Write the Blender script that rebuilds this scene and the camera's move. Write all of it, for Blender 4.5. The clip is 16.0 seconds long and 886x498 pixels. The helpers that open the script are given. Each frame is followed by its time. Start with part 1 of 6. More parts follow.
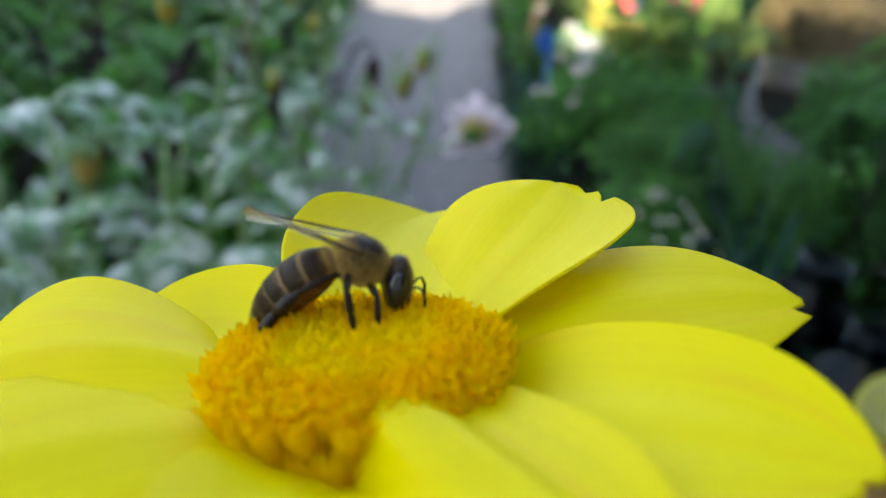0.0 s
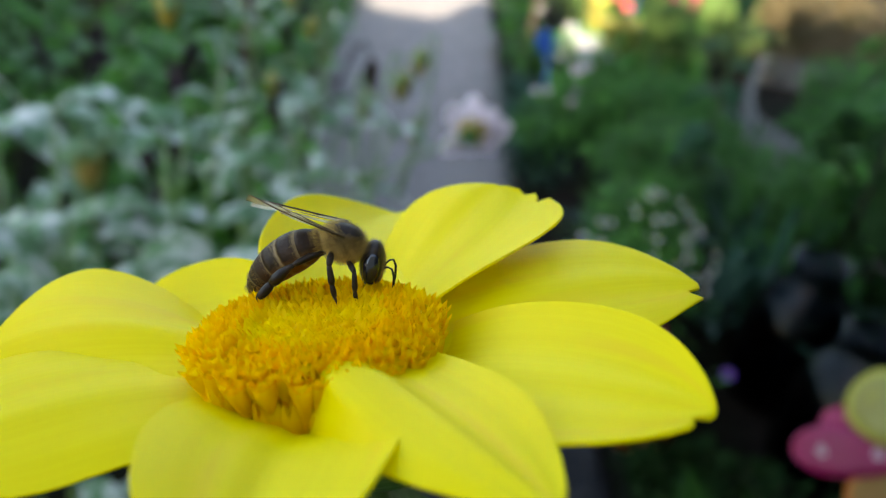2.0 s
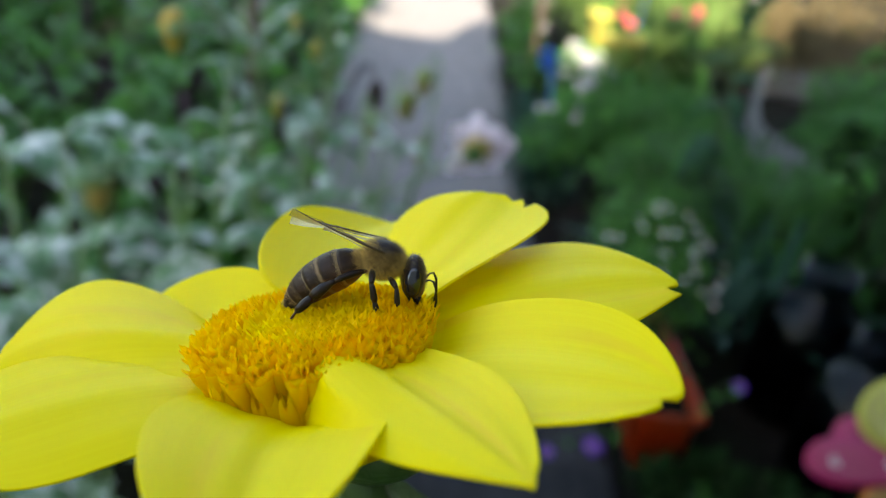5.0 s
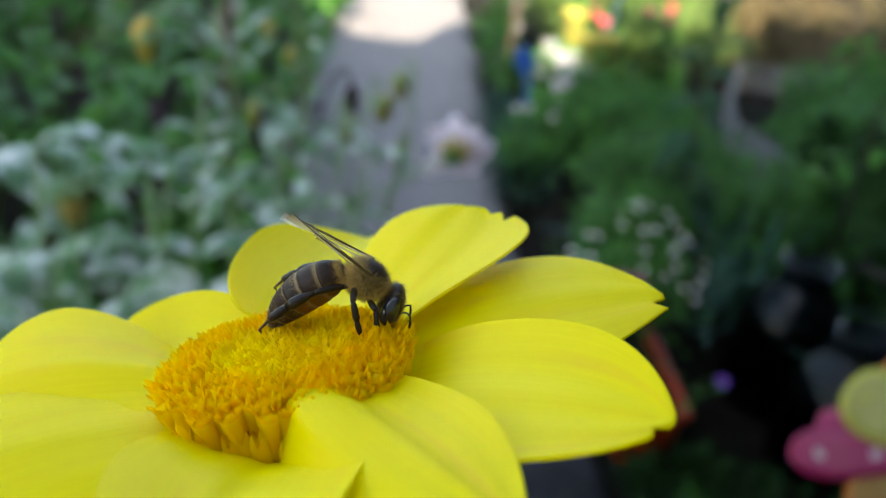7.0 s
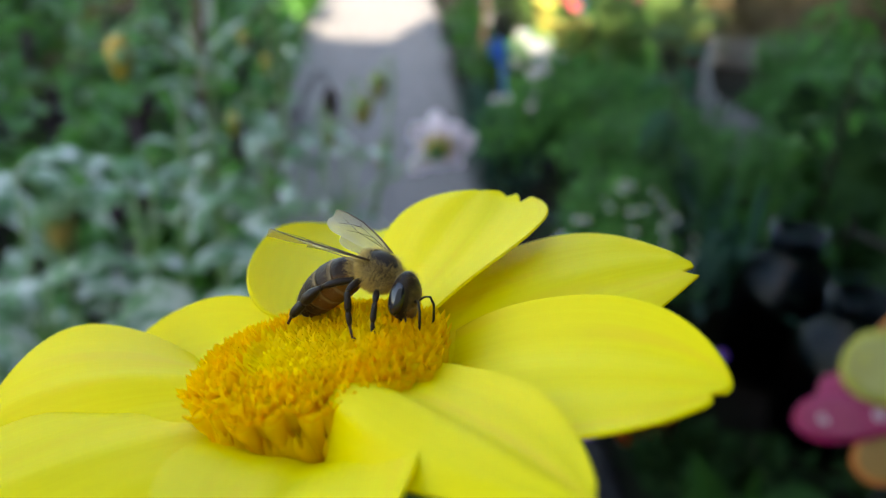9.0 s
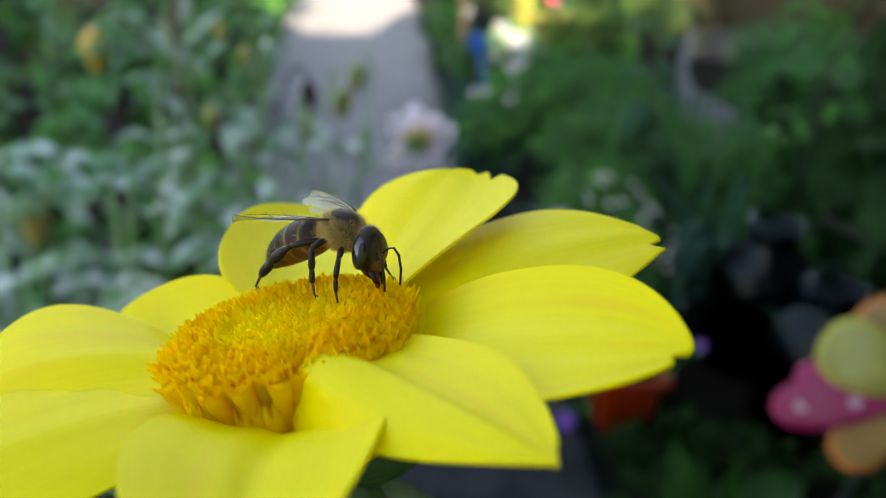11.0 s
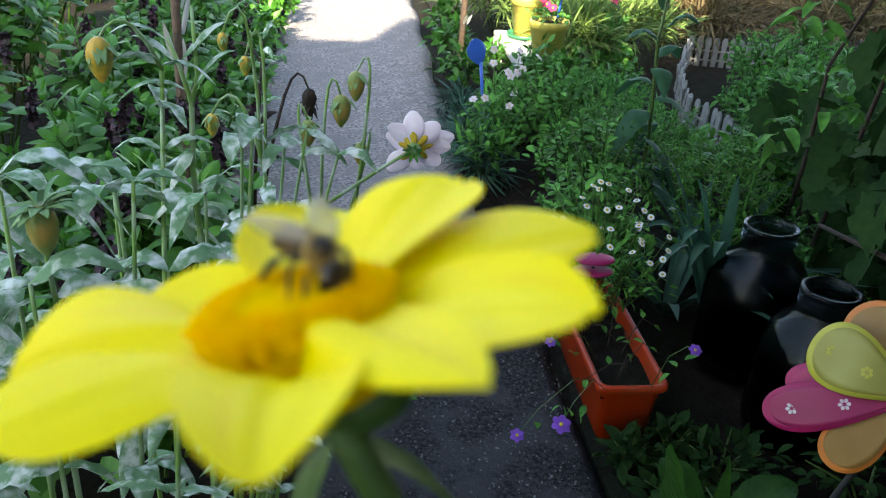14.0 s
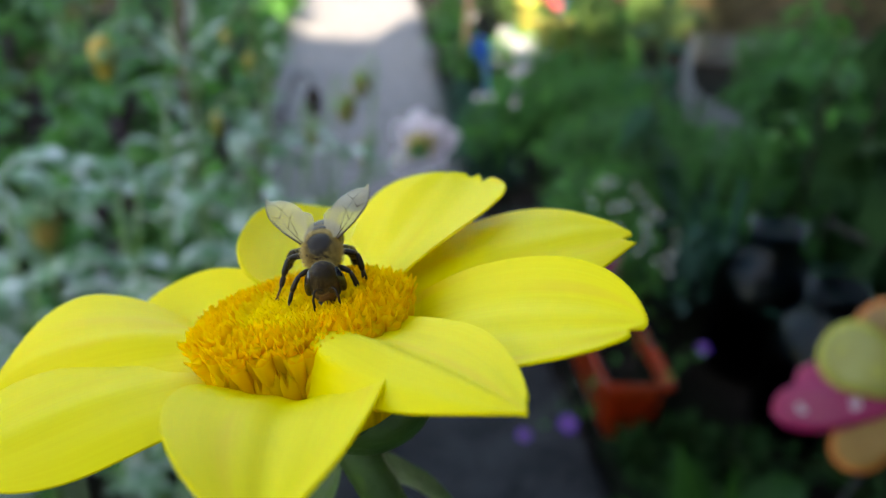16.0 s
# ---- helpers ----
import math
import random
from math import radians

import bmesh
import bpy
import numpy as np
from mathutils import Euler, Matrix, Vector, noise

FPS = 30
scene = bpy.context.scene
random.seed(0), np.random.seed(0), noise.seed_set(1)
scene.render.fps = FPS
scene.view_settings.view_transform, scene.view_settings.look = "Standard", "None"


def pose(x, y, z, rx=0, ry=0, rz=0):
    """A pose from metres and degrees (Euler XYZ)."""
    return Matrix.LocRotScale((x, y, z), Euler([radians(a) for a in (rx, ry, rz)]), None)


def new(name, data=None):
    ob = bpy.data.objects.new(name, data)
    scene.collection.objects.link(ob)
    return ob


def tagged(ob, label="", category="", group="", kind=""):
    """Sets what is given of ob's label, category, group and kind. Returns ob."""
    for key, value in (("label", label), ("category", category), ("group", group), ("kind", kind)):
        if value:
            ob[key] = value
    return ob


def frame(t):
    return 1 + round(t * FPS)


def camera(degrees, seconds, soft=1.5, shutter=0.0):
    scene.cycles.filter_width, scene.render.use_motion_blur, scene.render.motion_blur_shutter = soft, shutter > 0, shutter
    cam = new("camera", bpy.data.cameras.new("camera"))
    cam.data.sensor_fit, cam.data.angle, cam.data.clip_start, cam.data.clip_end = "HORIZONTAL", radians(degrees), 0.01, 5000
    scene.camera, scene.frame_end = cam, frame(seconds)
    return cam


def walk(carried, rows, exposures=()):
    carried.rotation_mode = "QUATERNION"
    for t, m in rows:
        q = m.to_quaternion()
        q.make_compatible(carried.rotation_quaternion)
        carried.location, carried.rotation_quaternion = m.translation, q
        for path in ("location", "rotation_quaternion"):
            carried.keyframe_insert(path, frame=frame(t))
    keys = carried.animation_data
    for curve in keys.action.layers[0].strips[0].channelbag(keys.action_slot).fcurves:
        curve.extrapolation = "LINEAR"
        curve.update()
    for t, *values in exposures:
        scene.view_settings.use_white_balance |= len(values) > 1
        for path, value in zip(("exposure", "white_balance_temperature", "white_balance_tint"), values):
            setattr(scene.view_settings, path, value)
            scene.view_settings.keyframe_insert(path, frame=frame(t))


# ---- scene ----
cam = camera(54.0, 16.0, soft=1.1)
cam.data.dof.use_dof = True
cam.data.dof.aperture_fstop = 23.0
focus = tagged(new("focus_point"), kind="structure")
cam.data.dof.focus_object = focus
# seconds, metres, degrees
WALK = [
    (0.0, -0.00630, 0.01565, 1.14283, 62.021, -9.094, 0.839),
    (0.5, -0.00337, 0.01471, 1.14179, 62.193, -9.369, 0.649),
    (1.0, -0.00403, 0.01204, 1.14355, 62.167, -8.880, 1.228),
    (1.5, -0.00477, 0.00938, 1.14680, 62.136, -8.970, 1.022),
    (2.0, -0.00202, 0.00376, 1.14916, 62.040, -8.773, 0.811),
    (2.5, -0.00053, 0.00279, 1.14939, 62.300, -8.596, 1.451),
    (3.0, -0.00257, 0.00206, 1.14941, 63.117, -8.312, 1.085),
    (3.5, 0.00000, -0.00000, 1.15000, 63.446, -8.133, 0.891),
    (4.0, 0.00000, -0.00056, 1.15039, 63.434, -7.718, 0.784),
    (6.5, -0.00033, -0.00109, 1.14950, 63.104, -7.366, 0.719),
    (7.0, 0.00029, 0.00306, 1.15003, 63.640, -6.641, -1.034),
    (7.5, -0.00218, 0.00373, 1.15133, 63.704, -4.730, -2.631),
    (8.0, -0.00216, 0.00359, 1.14971, 63.337, -4.027, -3.123),
    (8.5, -0.00055, 0.00473, 1.14822, 63.152, -3.742, -3.315),
    (9.0, -0.00295, 0.00418, 1.14806, 63.644, -3.023, -3.707),
    (9.5, -0.00521, 0.00558, 1.14706, 63.459, -3.027, -4.216),
    (10.0, -0.00377, 0.00567, 1.14541, 63.265, -3.290, -4.717),
    (12.5, -0.00082, -0.00723, 1.15084, 63.430, -2.997, -5.367),
    (13.0, -0.00002, -0.00984, 1.15159, 63.508, -3.301, -5.686),
    (13.5, -0.00028, -0.01194, 1.15224, 63.745, -3.588, -5.572),
    (14.0, -0.00113, -0.01521, 1.15382, 63.731, -3.267, -5.025),
    (14.5, -0.00116, -0.01293, 1.15269, 63.803, -3.290, -4.919),
    (15.0, -0.00081, -0.00899, 1.15142, 63.801, -3.140, -4.924),
    (15.5, -0.00125, -0.00731, 1.15085, 63.719, -3.107, -5.004),
    (16.0, -0.00195, -0.00718, 1.15049, 63.618, -2.951, -4.834),
]
walk(cam, [(t, pose(x, y, z, rx, ry, rz)) for t, x, y, z, rx, ry, rz in WALK], ((0, 2.61, 7600, 8), (4, 2.61, 7600, 8), (8.5, 2.63, 7600, 8), (10, 2.65, 7600, 8), (12.5, 2.73, 7600, 8), (13.5, 2.87, 7600, 8), (14, 2.87, 7600, 8), (15, 2.69, 7600, 8), (16, 2.69, 7600, 8)))

# distance in front of the eye at which the lens is sharp: it drifts off to the garden and comes back to the flower
FOCUS = [(0.0, 0.082), (0.5, 0.080), (1.0, 0.079), (2.0, 0.079), (4.0, 0.079), (6.5, 0.078), (8.0, 0.078), (10.0, 0.078), (11.5, 0.080), (12.5, 0.16), (13.0, 0.55), (13.5, 1.9), (14.0, 1.1), (14.5, 0.17), (15.0, 0.082), (15.5, 0.080), (16.0, 0.080)]


def eye_at(t):
    """The camera's place between two rows of its way."""
    i = max(k for k in range(len(WALK) - 1) if WALK[k][0] <= t)
    a, b = WALK[i], WALK[i + 1]
    u = (t - a[0]) / (b[0] - a[0])
    return pose(*[p + (q - p) * u for p, q in zip(a[1:], b[1:])])


# ---- light: late sun behind the added walls, sky above the garden ----
SUN_EL, SUN_AZ = 36.0, 200.0
world = bpy.data.worlds.new("sky")
scene.world = world
world.use_nodes = True
wn = world.node_tree.nodes
sky = wn.new("ShaderNodeTexSky")
sky.sky_type, sky.sun_disc = "NISHITA", False
sky.sun_elevation, sky.sun_rotation = radians(SUN_EL), radians(SUN_AZ)
world.node_tree.links.new(sky.outputs[0], wn["Background"].inputs[0])
wn["Background"].inputs[1].default_value = 0.13
sun = new("sun", bpy.data.lights.new("sun", "SUN"))
sun.data.energy, sun.data.angle, sun.data.color = 4.0, radians(0.5), (1.0, 0.93, 0.82)
sun.rotation_euler = (radians(90 - SUN_EL), 0, radians(180 - SUN_AZ))

# ---- materials ----
def mat(name, color, color2=None, rough=0.6, scale=40.0, bump=0.0, bump_scale=None, metal=0.0, translucent=0.0,
        vary="island", spread=0.25, stain=None, stain_scale=6.0, spec=0.4, coat=0.0, sharp=0.2):
    """Two-scale noise colour, per-piece variation, fine relief and, for leaves and petals, light passing through."""
    m = bpy.data.materials.new(name)
    m.use_nodes = True
    nt = m.node_tree
    n, l = nt.nodes, nt.links
    b = n["Principled BSDF"]
    co = n.new("ShaderNodeTexCoord")
    n1 = n.new("ShaderNodeTexNoise")
    n1.inputs["Scale"].default_value, n1.inputs["Detail"].default_value = scale, 6
    l.new(co.outputs["Object"], n1.inputs["Vector"])
    ramp = n.new("ShaderNodeValToRGB")
    ramp.color_ramp.elements[0].position, ramp.color_ramp.elements[1].position = 0.5 - sharp, 0.5 + sharp
    ramp.color_ramp.elements[0].color = (*color, 1)
    ramp.color_ramp.elements[1].color = (*(color2 or [c * 0.75 for c in color]), 1)
    l.new(n1.outputs["Fac"], ramp.inputs["Fac"])
    out = ramp.outputs["Color"]
    if stain:
        n2 = n.new("ShaderNodeTexNoise")
        n2.inputs["Scale"].default_value, n2.inputs["Detail"].default_value = stain_scale, 4
        l.new(co.outputs["Object"], n2.inputs["Vector"])
        r2 = n.new("ShaderNodeValToRGB")
        r2.color_ramp.elements[0].position, r2.color_ramp.elements[1].position = 0.45, 0.65
        l.new(n2.outputs["Fac"], r2.inputs["Fac"])
        mx = n.new("ShaderNodeMixRGB")
        mx.inputs["Color2"].default_value = (*stain, 1)
        l.new(r2.outputs["Color"], mx.inputs["Fac"])
        l.new(out, mx.inputs["Color1"])
        out = mx.outputs["Color"]
    if spread:
        src = n.new("ShaderNodeNewGeometry").outputs["Random Per Island"] if vary == "island" else n.new("ShaderNodeObjectInfo").outputs["Random"]
        mr = n.new("ShaderNodeMapRange")
        mr.inputs["To Min"].default_value, mr.inputs["To Max"].default_value = 1 - spread, 1 + spread
        l.new(src, mr.inputs["Value"])
        hs = n.new("ShaderNodeHueSaturation")
        l.new(mr.outputs["Result"], hs.inputs["Value"])
        l.new(out, hs.inputs["Color"])
        out = hs.outputs["Color"]
    l.new(out, b.inputs["Base Color"])
    b.inputs["Roughness"].default_value, b.inputs["Metallic"].default_value = rough, metal
    b.inputs["Specular IOR Level"].default_value, b.inputs["Coat Weight"].default_value = spec, coat
    if bump:
        n3 = n.new("ShaderNodeTexNoise")
        n3.inputs["Scale"].default_value, n3.inputs["Detail"].default_value = bump_scale or scale * 4, 5
        l.new(co.outputs["Object"], n3.inputs["Vector"])
        bp = n.new("ShaderNodeBump")
        bp.inputs["Strength"].default_value, bp.inputs["Distance"].default_value = bump, 1.0 / (bump_scale or scale * 4)
        l.new(n3.outputs["Fac"], bp.inputs["Height"])
        l.new(bp.outputs["Normal"], b.inputs["Normal"])
    if translucent:
        tr = n.new("ShaderNodeBsdfTranslucent")
        l.new(out, tr.inputs["Color"])
        ms = n.new("ShaderNodeMixShader")
        ms.inputs["Fac"].default_value = translucent
        l.new(b.outputs["BSDF"], ms.inputs[1])
        l.new(tr.outputs["BSDF"], ms.inputs[2])
        l.new(ms.outputs["Shader"], n["Material Output"].inputs["Surface"])
    return m


def petal_material():
    """Lemon petal: fine veins along the length, paler towards the margin, light passing through."""
    m = mat("lemon_petal", (0.90, 0.80, 0.005), (0.86, 0.73, 0.004), rough=0.5, scale=160, translucent=0.44, spread=0, spec=0.12)
    nt = m.node_tree
    n, l = nt.nodes, nt.links
    b = n["Principled BSDF"]
    uv = n.new("ShaderNodeUVMap")
    mp = n.new("ShaderNodeMapping")
    mp.inputs["Scale"].default_value = (1.2, 34, 1)
    l.new(uv.outputs["UV"], mp.inputs["Vector"])
    nz = n.new("ShaderNodeTexNoise")
    nz.inputs["Scale"].default_value, nz.inputs["Detail"].default_value = 1.0, 4
    l.new(mp.outputs["Vector"], nz.inputs["Vector"])
    bp = n.new("ShaderNodeBump")
    bp.inputs["Strength"].default_value, bp.inputs["Distance"].default_value = 0.2, 0.00015
    l.new(nz.outputs["Fac"], bp.inputs["Height"])
    l.new(bp.outputs["Normal"], b.inputs["Normal"])
    rp = n.new("ShaderNodeValToRGB")
    rp.color_ramp.elements[0].position, rp.color_ramp.elements[1].position = 0.35, 0.75
    rp.color_ramp.elements[0].color, rp.color_ramp.elements[1].color = (0.91, 0.765, 0.005, 1), (0.94, 0.81, 0.010, 1)
    l.new(nz.outputs["Fac"], rp.inputs["Fac"])
    for link in list(b.inputs["Base Color"].links):
        l.remove(link)
    mp2 = n.new("ShaderNodeMapping")
    mp2.inputs["Scale"].default_value = (0.9, 5, 1)
    l.new(uv.outputs["UV"], mp2.inputs["Vector"])
    oi = n.new("ShaderNodeObjectInfo")
    ofs = n.new("ShaderNodeVectorMath")
    ofs.operation = "MULTIPLY_ADD"
    ofs.inputs[1].default_value = (9, 13, 5)
    l.new(oi.outputs["Random"], ofs.inputs[0])
    l.new(mp2.outputs["Vector"], ofs.inputs[2])
    n2 = n.new("ShaderNodeTexNoise")
    n2.inputs["Scale"].default_value, n2.inputs["Detail"].default_value = 1.0, 2
    l.new(ofs.outputs["Vector"], n2.inputs["Vector"])
    r2 = n.new("ShaderNodeValToRGB")
    r2.color_ramp.elements[0].position, r2.color_ramp.elements[1].position = 0.58, 0.75
    r2.color_ramp.elements[0].color, r2.color_ramp.elements[1].color = (0, 0, 0, 1), (0.5, 0.5, 0.5, 1)
    l.new(n2.outputs["Fac"], r2.inputs["Fac"])
    mx = n.new("ShaderNodeMixRGB")
    mx.inputs["Color2"].default_value = (0.92, 0.64, 0.03, 1)
    l.new(r2.outputs["Color"], mx.inputs["Fac"])
    l.new(rp.outputs["Color"], mx.inputs["Color1"])
    l.new(mx.outputs["Color"], b.inputs["Base Color"])
    l.new(mx.outputs["Color"], n["Translucent BSDF"].inputs["Color"])
    return m


def wing_material():
    m = bpy.data.materials.new("wing_membrane")
    m.use_nodes = True
    n, l = m.node_tree.nodes, m.node_tree.links
    b = n["Principled BSDF"]
    b.inputs["Base Color"].default_value, b.inputs["Roughness"].default_value = (0.48, 0.36, 0.20, 1), 0.4
    b.inputs["Specular IOR Level"].default_value = 0.25
    tr = n.new("ShaderNodeBsdfTransparent")
    nz = n.new("ShaderNodeTexNoise")
    nz.inputs["Scale"].default_value = 600
    mr = n.new("ShaderNodeMapRange")
    mr.inputs["To Min"].default_value, mr.inputs["To Max"].default_value = 0.36, 0.62
    l.new(nz.outputs["Fac"], mr.inputs["Value"])
    ms = n.new("ShaderNodeMixShader")
    l.new(mr.outputs["Result"], ms.inputs["Fac"])
    l.new(b.outputs["BSDF"], ms.inputs[1])
    l.new(tr.outputs["BSDF"], ms.inputs[2])
    l.new(ms.outputs["Shader"], n["Material Output"].inputs["Surface"])
    return m


def ring_material(name, low, pale):
    """Abdomen plate: pale downy front edge, dark brown rear, amber towards the belly."""
    m = mat(name, (0.016, 0.008, 0.0045), (0.040, 0.019, 0.009), rough=0.5, scale=900, spread=0, spec=0.2, bump=0.25, bump_scale=3000)
    n, l = m.node_tree.nodes, m.node_tree.links
    b = n["Principled BSDF"]
    dark = b.inputs["Base Color"].links[0].from_socket
    uv = n.new("ShaderNodeUVMap")
    xyz = n.new("ShaderNodeSeparateXYZ")
    l.new(uv.outputs["UV"], xyz.inputs["Vector"])
    nz = n.new("ShaderNodeTexNoise")
    nz.inputs["Scale"].default_value, nz.inputs["Detail"].default_value = 2200, 3
    co = n.new("ShaderNodeTexCoord")
    l.new(co.outputs["Object"], nz.inputs["Vector"])

    def ramp(src, amount, stops):
        ad = n.new("ShaderNodeMath")
        ad.operation = "MULTIPLY_ADD"
        ad.inputs[1].default_value = amount
        l.new(nz.outputs["Fac"], ad.inputs[0])
        l.new(src, ad.inputs[2])
        rp = n.new("ShaderNodeValToRGB")
        while len(rp.color_ramp.elements) < len(stops):
            rp.color_ramp.elements.new(0.5)
        for e, (p, v) in zip(rp.color_ramp.elements, stops):
            e.position, e.color = p, (v, v, v, 1)
        l.new(ad.outputs["Value"], rp.inputs["Fac"])
        return rp.outputs["Color"]

    def mix(fac, a, color):
        mx = n.new("ShaderNodeMixRGB")
        mx.inputs["Color2"].default_value = (*color, 1)
        l.new(fac, mx.inputs["Fac"])
        l.new(a, mx.inputs["Color1"])
        return mx.outputs["Color"]
    c = mix(ramp(xyz.outputs["Y"], 0.25, [(low, 0.95), (low + 0.22, 0.0)]), dark, (0.15, 0.062, 0.016))
    c = mix(ramp(xyz.outputs["X"], 0.22, [(0.10, 0.15), (0.22, 0.95), (0.30, 0.70), (0.40, 0.0)]), c, pale)
    l.new(c, b.inputs["Base Color"])
    return m


def glass_material():
    m = bpy.data.materials.new("dark_glass")
    m.use_nodes = True
    b = m.node_tree.nodes["Principled BSDF"]
    b.inputs["Base Color"].default_value, b.inputs["Roughness"].default_value = (0.10, 0.15, 0.18, 1), 0.04
    b.inputs["Transmission Weight"].default_value, b.inputs["IOR"].default_value = 1.0, 1.22
    return m


M_PETAL = petal_material()
M_FLORET = mat("floret_yellow", (0.99, 0.80, 0.010), (0.99, 0.66, 0.006), spec=0.1, rough=0.6, scale=260, vary="island", spread=0.05, translucent=0.6)
M_FLORET_TIP = mat("floret_orange", (0.99, 0.70, 0.006), (0.98, 0.50, 0.004), spec=0.1, rough=0.6, scale=260, vary="object", spread=0.06, translucent=0.6)
M_STEM = mat("stem_green", (0.055, 0.115, 0.018), (0.026, 0.062, 0.010), rough=0.45, scale=200, bump=0.3, spread=0)
M_BASIL = mat("basil_leaf", (0.066, 0.211, 0.022), (0.030, 0.125, 0.016), rough=0.42, scale=30, translucent=0.28, spread=0.35, spec=0.3, bump=0.25, bump_scale=160)
M_BASIL_SPIKE = mat("basil_spike", (0.035, 0.014, 0.025), (0.015, 0.006, 0.012), rough=0.7, scale=90, spread=0.4)
M_MILDEW = mat("mildewed_leaf", (0.164, 0.279, 0.156), (0.074, 0.164, 0.074), rough=0.85, scale=60, translucent=0.15, spread=0.35, spec=0.1, stain=(0.541, 0.574, 0.541), stain_scale=55)
M_HERB = mat("herb_leaf", (0.103, 0.284, 0.052), (0.030, 0.116, 0.026), spec=0.08, rough=0.55, scale=40, translucent=0.3, spread=0.6)
M_GRASS = mat("grass_blade", (0.079, 0.166, 0.032), (0.144, 0.194, 0.058), spec=0.15, rough=0.55, scale=30, translucent=0.3, spread=0.4)
M_DRY = mat("dry_grass", (0.173, 0.128, 0.064), (0.064, 0.054, 0.026), spec=0.1, rough=0.7, scale=30, translucent=0.3, spread=0.4)
# green set darker than real leaves; it carries the shade on the right
M_SHADED_LEAF = mat("vine_leaf", (0.021, 0.050, 0.014), (0.010, 0.029, 0.009), spec=0.05, rough=0.8, scale=40, translucent=0.2, spread=0.4)
M_STRAP = mat("strap_leaf", (0.034, 0.098, 0.064), (0.019, 0.060, 0.038), spec=0.2, rough=0.5, scale=20, translucent=0.2, spread=0.25)
M_BROWN = mat("withered_brown", (0.035, 0.02, 0.015), (0.015, 0.008, 0.006), rough=0.85, scale=120, spread=0.3)
M_STAKE = mat("stake_wood", (0.13, 0.085, 0.055), (0.06, 0.04, 0.028), rough=0.85, scale=60, bump=0.5, spread=0)
M_BUD = mat("bud_yellow", (0.50, 0.34, 0.03), (0.36, 0.18, 0.02), rough=0.5, scale=90, spread=0, stain=(0.16, 0.22, 0.04), stain_scale=60)
M_PINK = mat("pink_petal", (0.874, 0.817, 0.864), (0.855, 0.741, 0.827), rough=0.5, scale=120, translucent=0.4, spread=0.1)
M_WHITE_PETAL = mat("white_petal", (0.62, 0.56, 0.60), (0.56, 0.46, 0.50), rough=0.55, scale=120, translucent=0.3, spread=0.12)
M_RED_PETAL = mat("red_petal", (0.55, 0.02, 0.05), (0.65, 0.04, 0.16), rough=0.5, scale=120, translucent=0.3, spread=0.2)
M_PURPLE = mat("purple_petal", (0.224, 0.080, 0.496), (0.160, 0.048, 0.400), rough=0.5, scale=120, translucent=0.3, spread=0.15)
M_DAISY = mat("daisy_petal", (0.74, 0.74, 0.75), (0.66, 0.66, 0.68), rough=0.55, scale=120, translucent=0.3, spread=0.1)
M_CORE = mat("flower_core", (0.62, 0.42, 0.02), (0.40, 0.30, 0.03), rough=0.7, scale=300, bump=0.5, spread=0)
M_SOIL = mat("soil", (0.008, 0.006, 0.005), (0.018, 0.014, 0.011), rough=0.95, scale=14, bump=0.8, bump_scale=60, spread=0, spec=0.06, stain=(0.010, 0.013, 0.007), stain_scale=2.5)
M_PATH = mat("path_concrete", (0.271, 0.246, 0.242), (0.107, 0.098, 0.097), sharp=0.09, rough=0.95, scale=75, bump=1.0, bump_scale=90, spread=0, stain=(0.156, 0.143, 0.141), stain_scale=9)
# coarse stone whose dark tone also holds the shade over the near path
M_SLAB = mat("shaded_slab", (0.035, 0.035, 0.038), (0.008, 0.008, 0.010), sharp=0.10, rough=0.9, scale=110, spec=0.15, bump=0.9, bump_scale=220, spread=0, stain=(0.042, 0.042, 0.045), stain_scale=9)
M_GRIT = mat("pale_grit", (0.27, 0.255, 0.245), (0.17, 0.16, 0.155), rough=0.9, scale=60, spread=0.5)
M_SLAB_GRIT = mat("grey_grit", (0.13, 0.13, 0.135), (0.06, 0.06, 0.064), rough=0.9, scale=60, spread=0.5)
# pale, so the added walls throw light back onto the flower
M_WALL = mat("shade_wall_plaster", (0.620, 0.580, 0.520), (0.520, 0.480, 0.430), rough=0.9, scale=3, bump=0.3, bump_scale=80, spread=0)
M_ORANGE = mat("orange_plastic", (0.360, 0.030, 0.004), (0.288, 0.023, 0.004), rough=0.30, scale=12, spread=0, bump=0.1, bump_scale=200, stain=(0.245, 0.040, 0.014), stain_scale=9)
M_POT = mat("yellow_plastic", (0.468, 0.408, 0.085), (0.408, 0.348, 0.068), rough=0.45, scale=9, spread=0, bump=0.1)
M_SAUCER = mat("green_plastic", (0.03, 0.17, 0.07), (0.02, 0.12, 0.05), rough=0.4, scale=20, spread=0)
M_WHITE = mat("white_paint", (0.360, 0.352, 0.345), (0.270, 0.262, 0.247), rough=0.7, scale=12, spread=0, bump=0.2, stain=(0.300, 0.285, 0.255), stain_scale=7)
M_PICKET = mat("grey_white_plastic", (0.224, 0.224, 0.218), (0.136, 0.136, 0.133), rough=0.6, scale=30, vary="object", spread=0.15, stain=(0.150, 0.150, 0.122), stain_scale=12)
M_BLUE = mat("blue_plastic", (0.015, 0.10, 0.45), (0.02, 0.08, 0.36), rough=0.4, scale=20, spread=0)
M_BLACK = mat("black_plastic", (0.006, 0.006, 0.007), (0.010, 0.010, 0.011), spec=0.15, rough=0.5, scale=40, spread=0)
M_MILL_PINK = mat("mill_pink", (0.319, 0.019, 0.095), (0.268, 0.014, 0.076), rough=0.45, scale=20, spread=0, translucent=0.3)
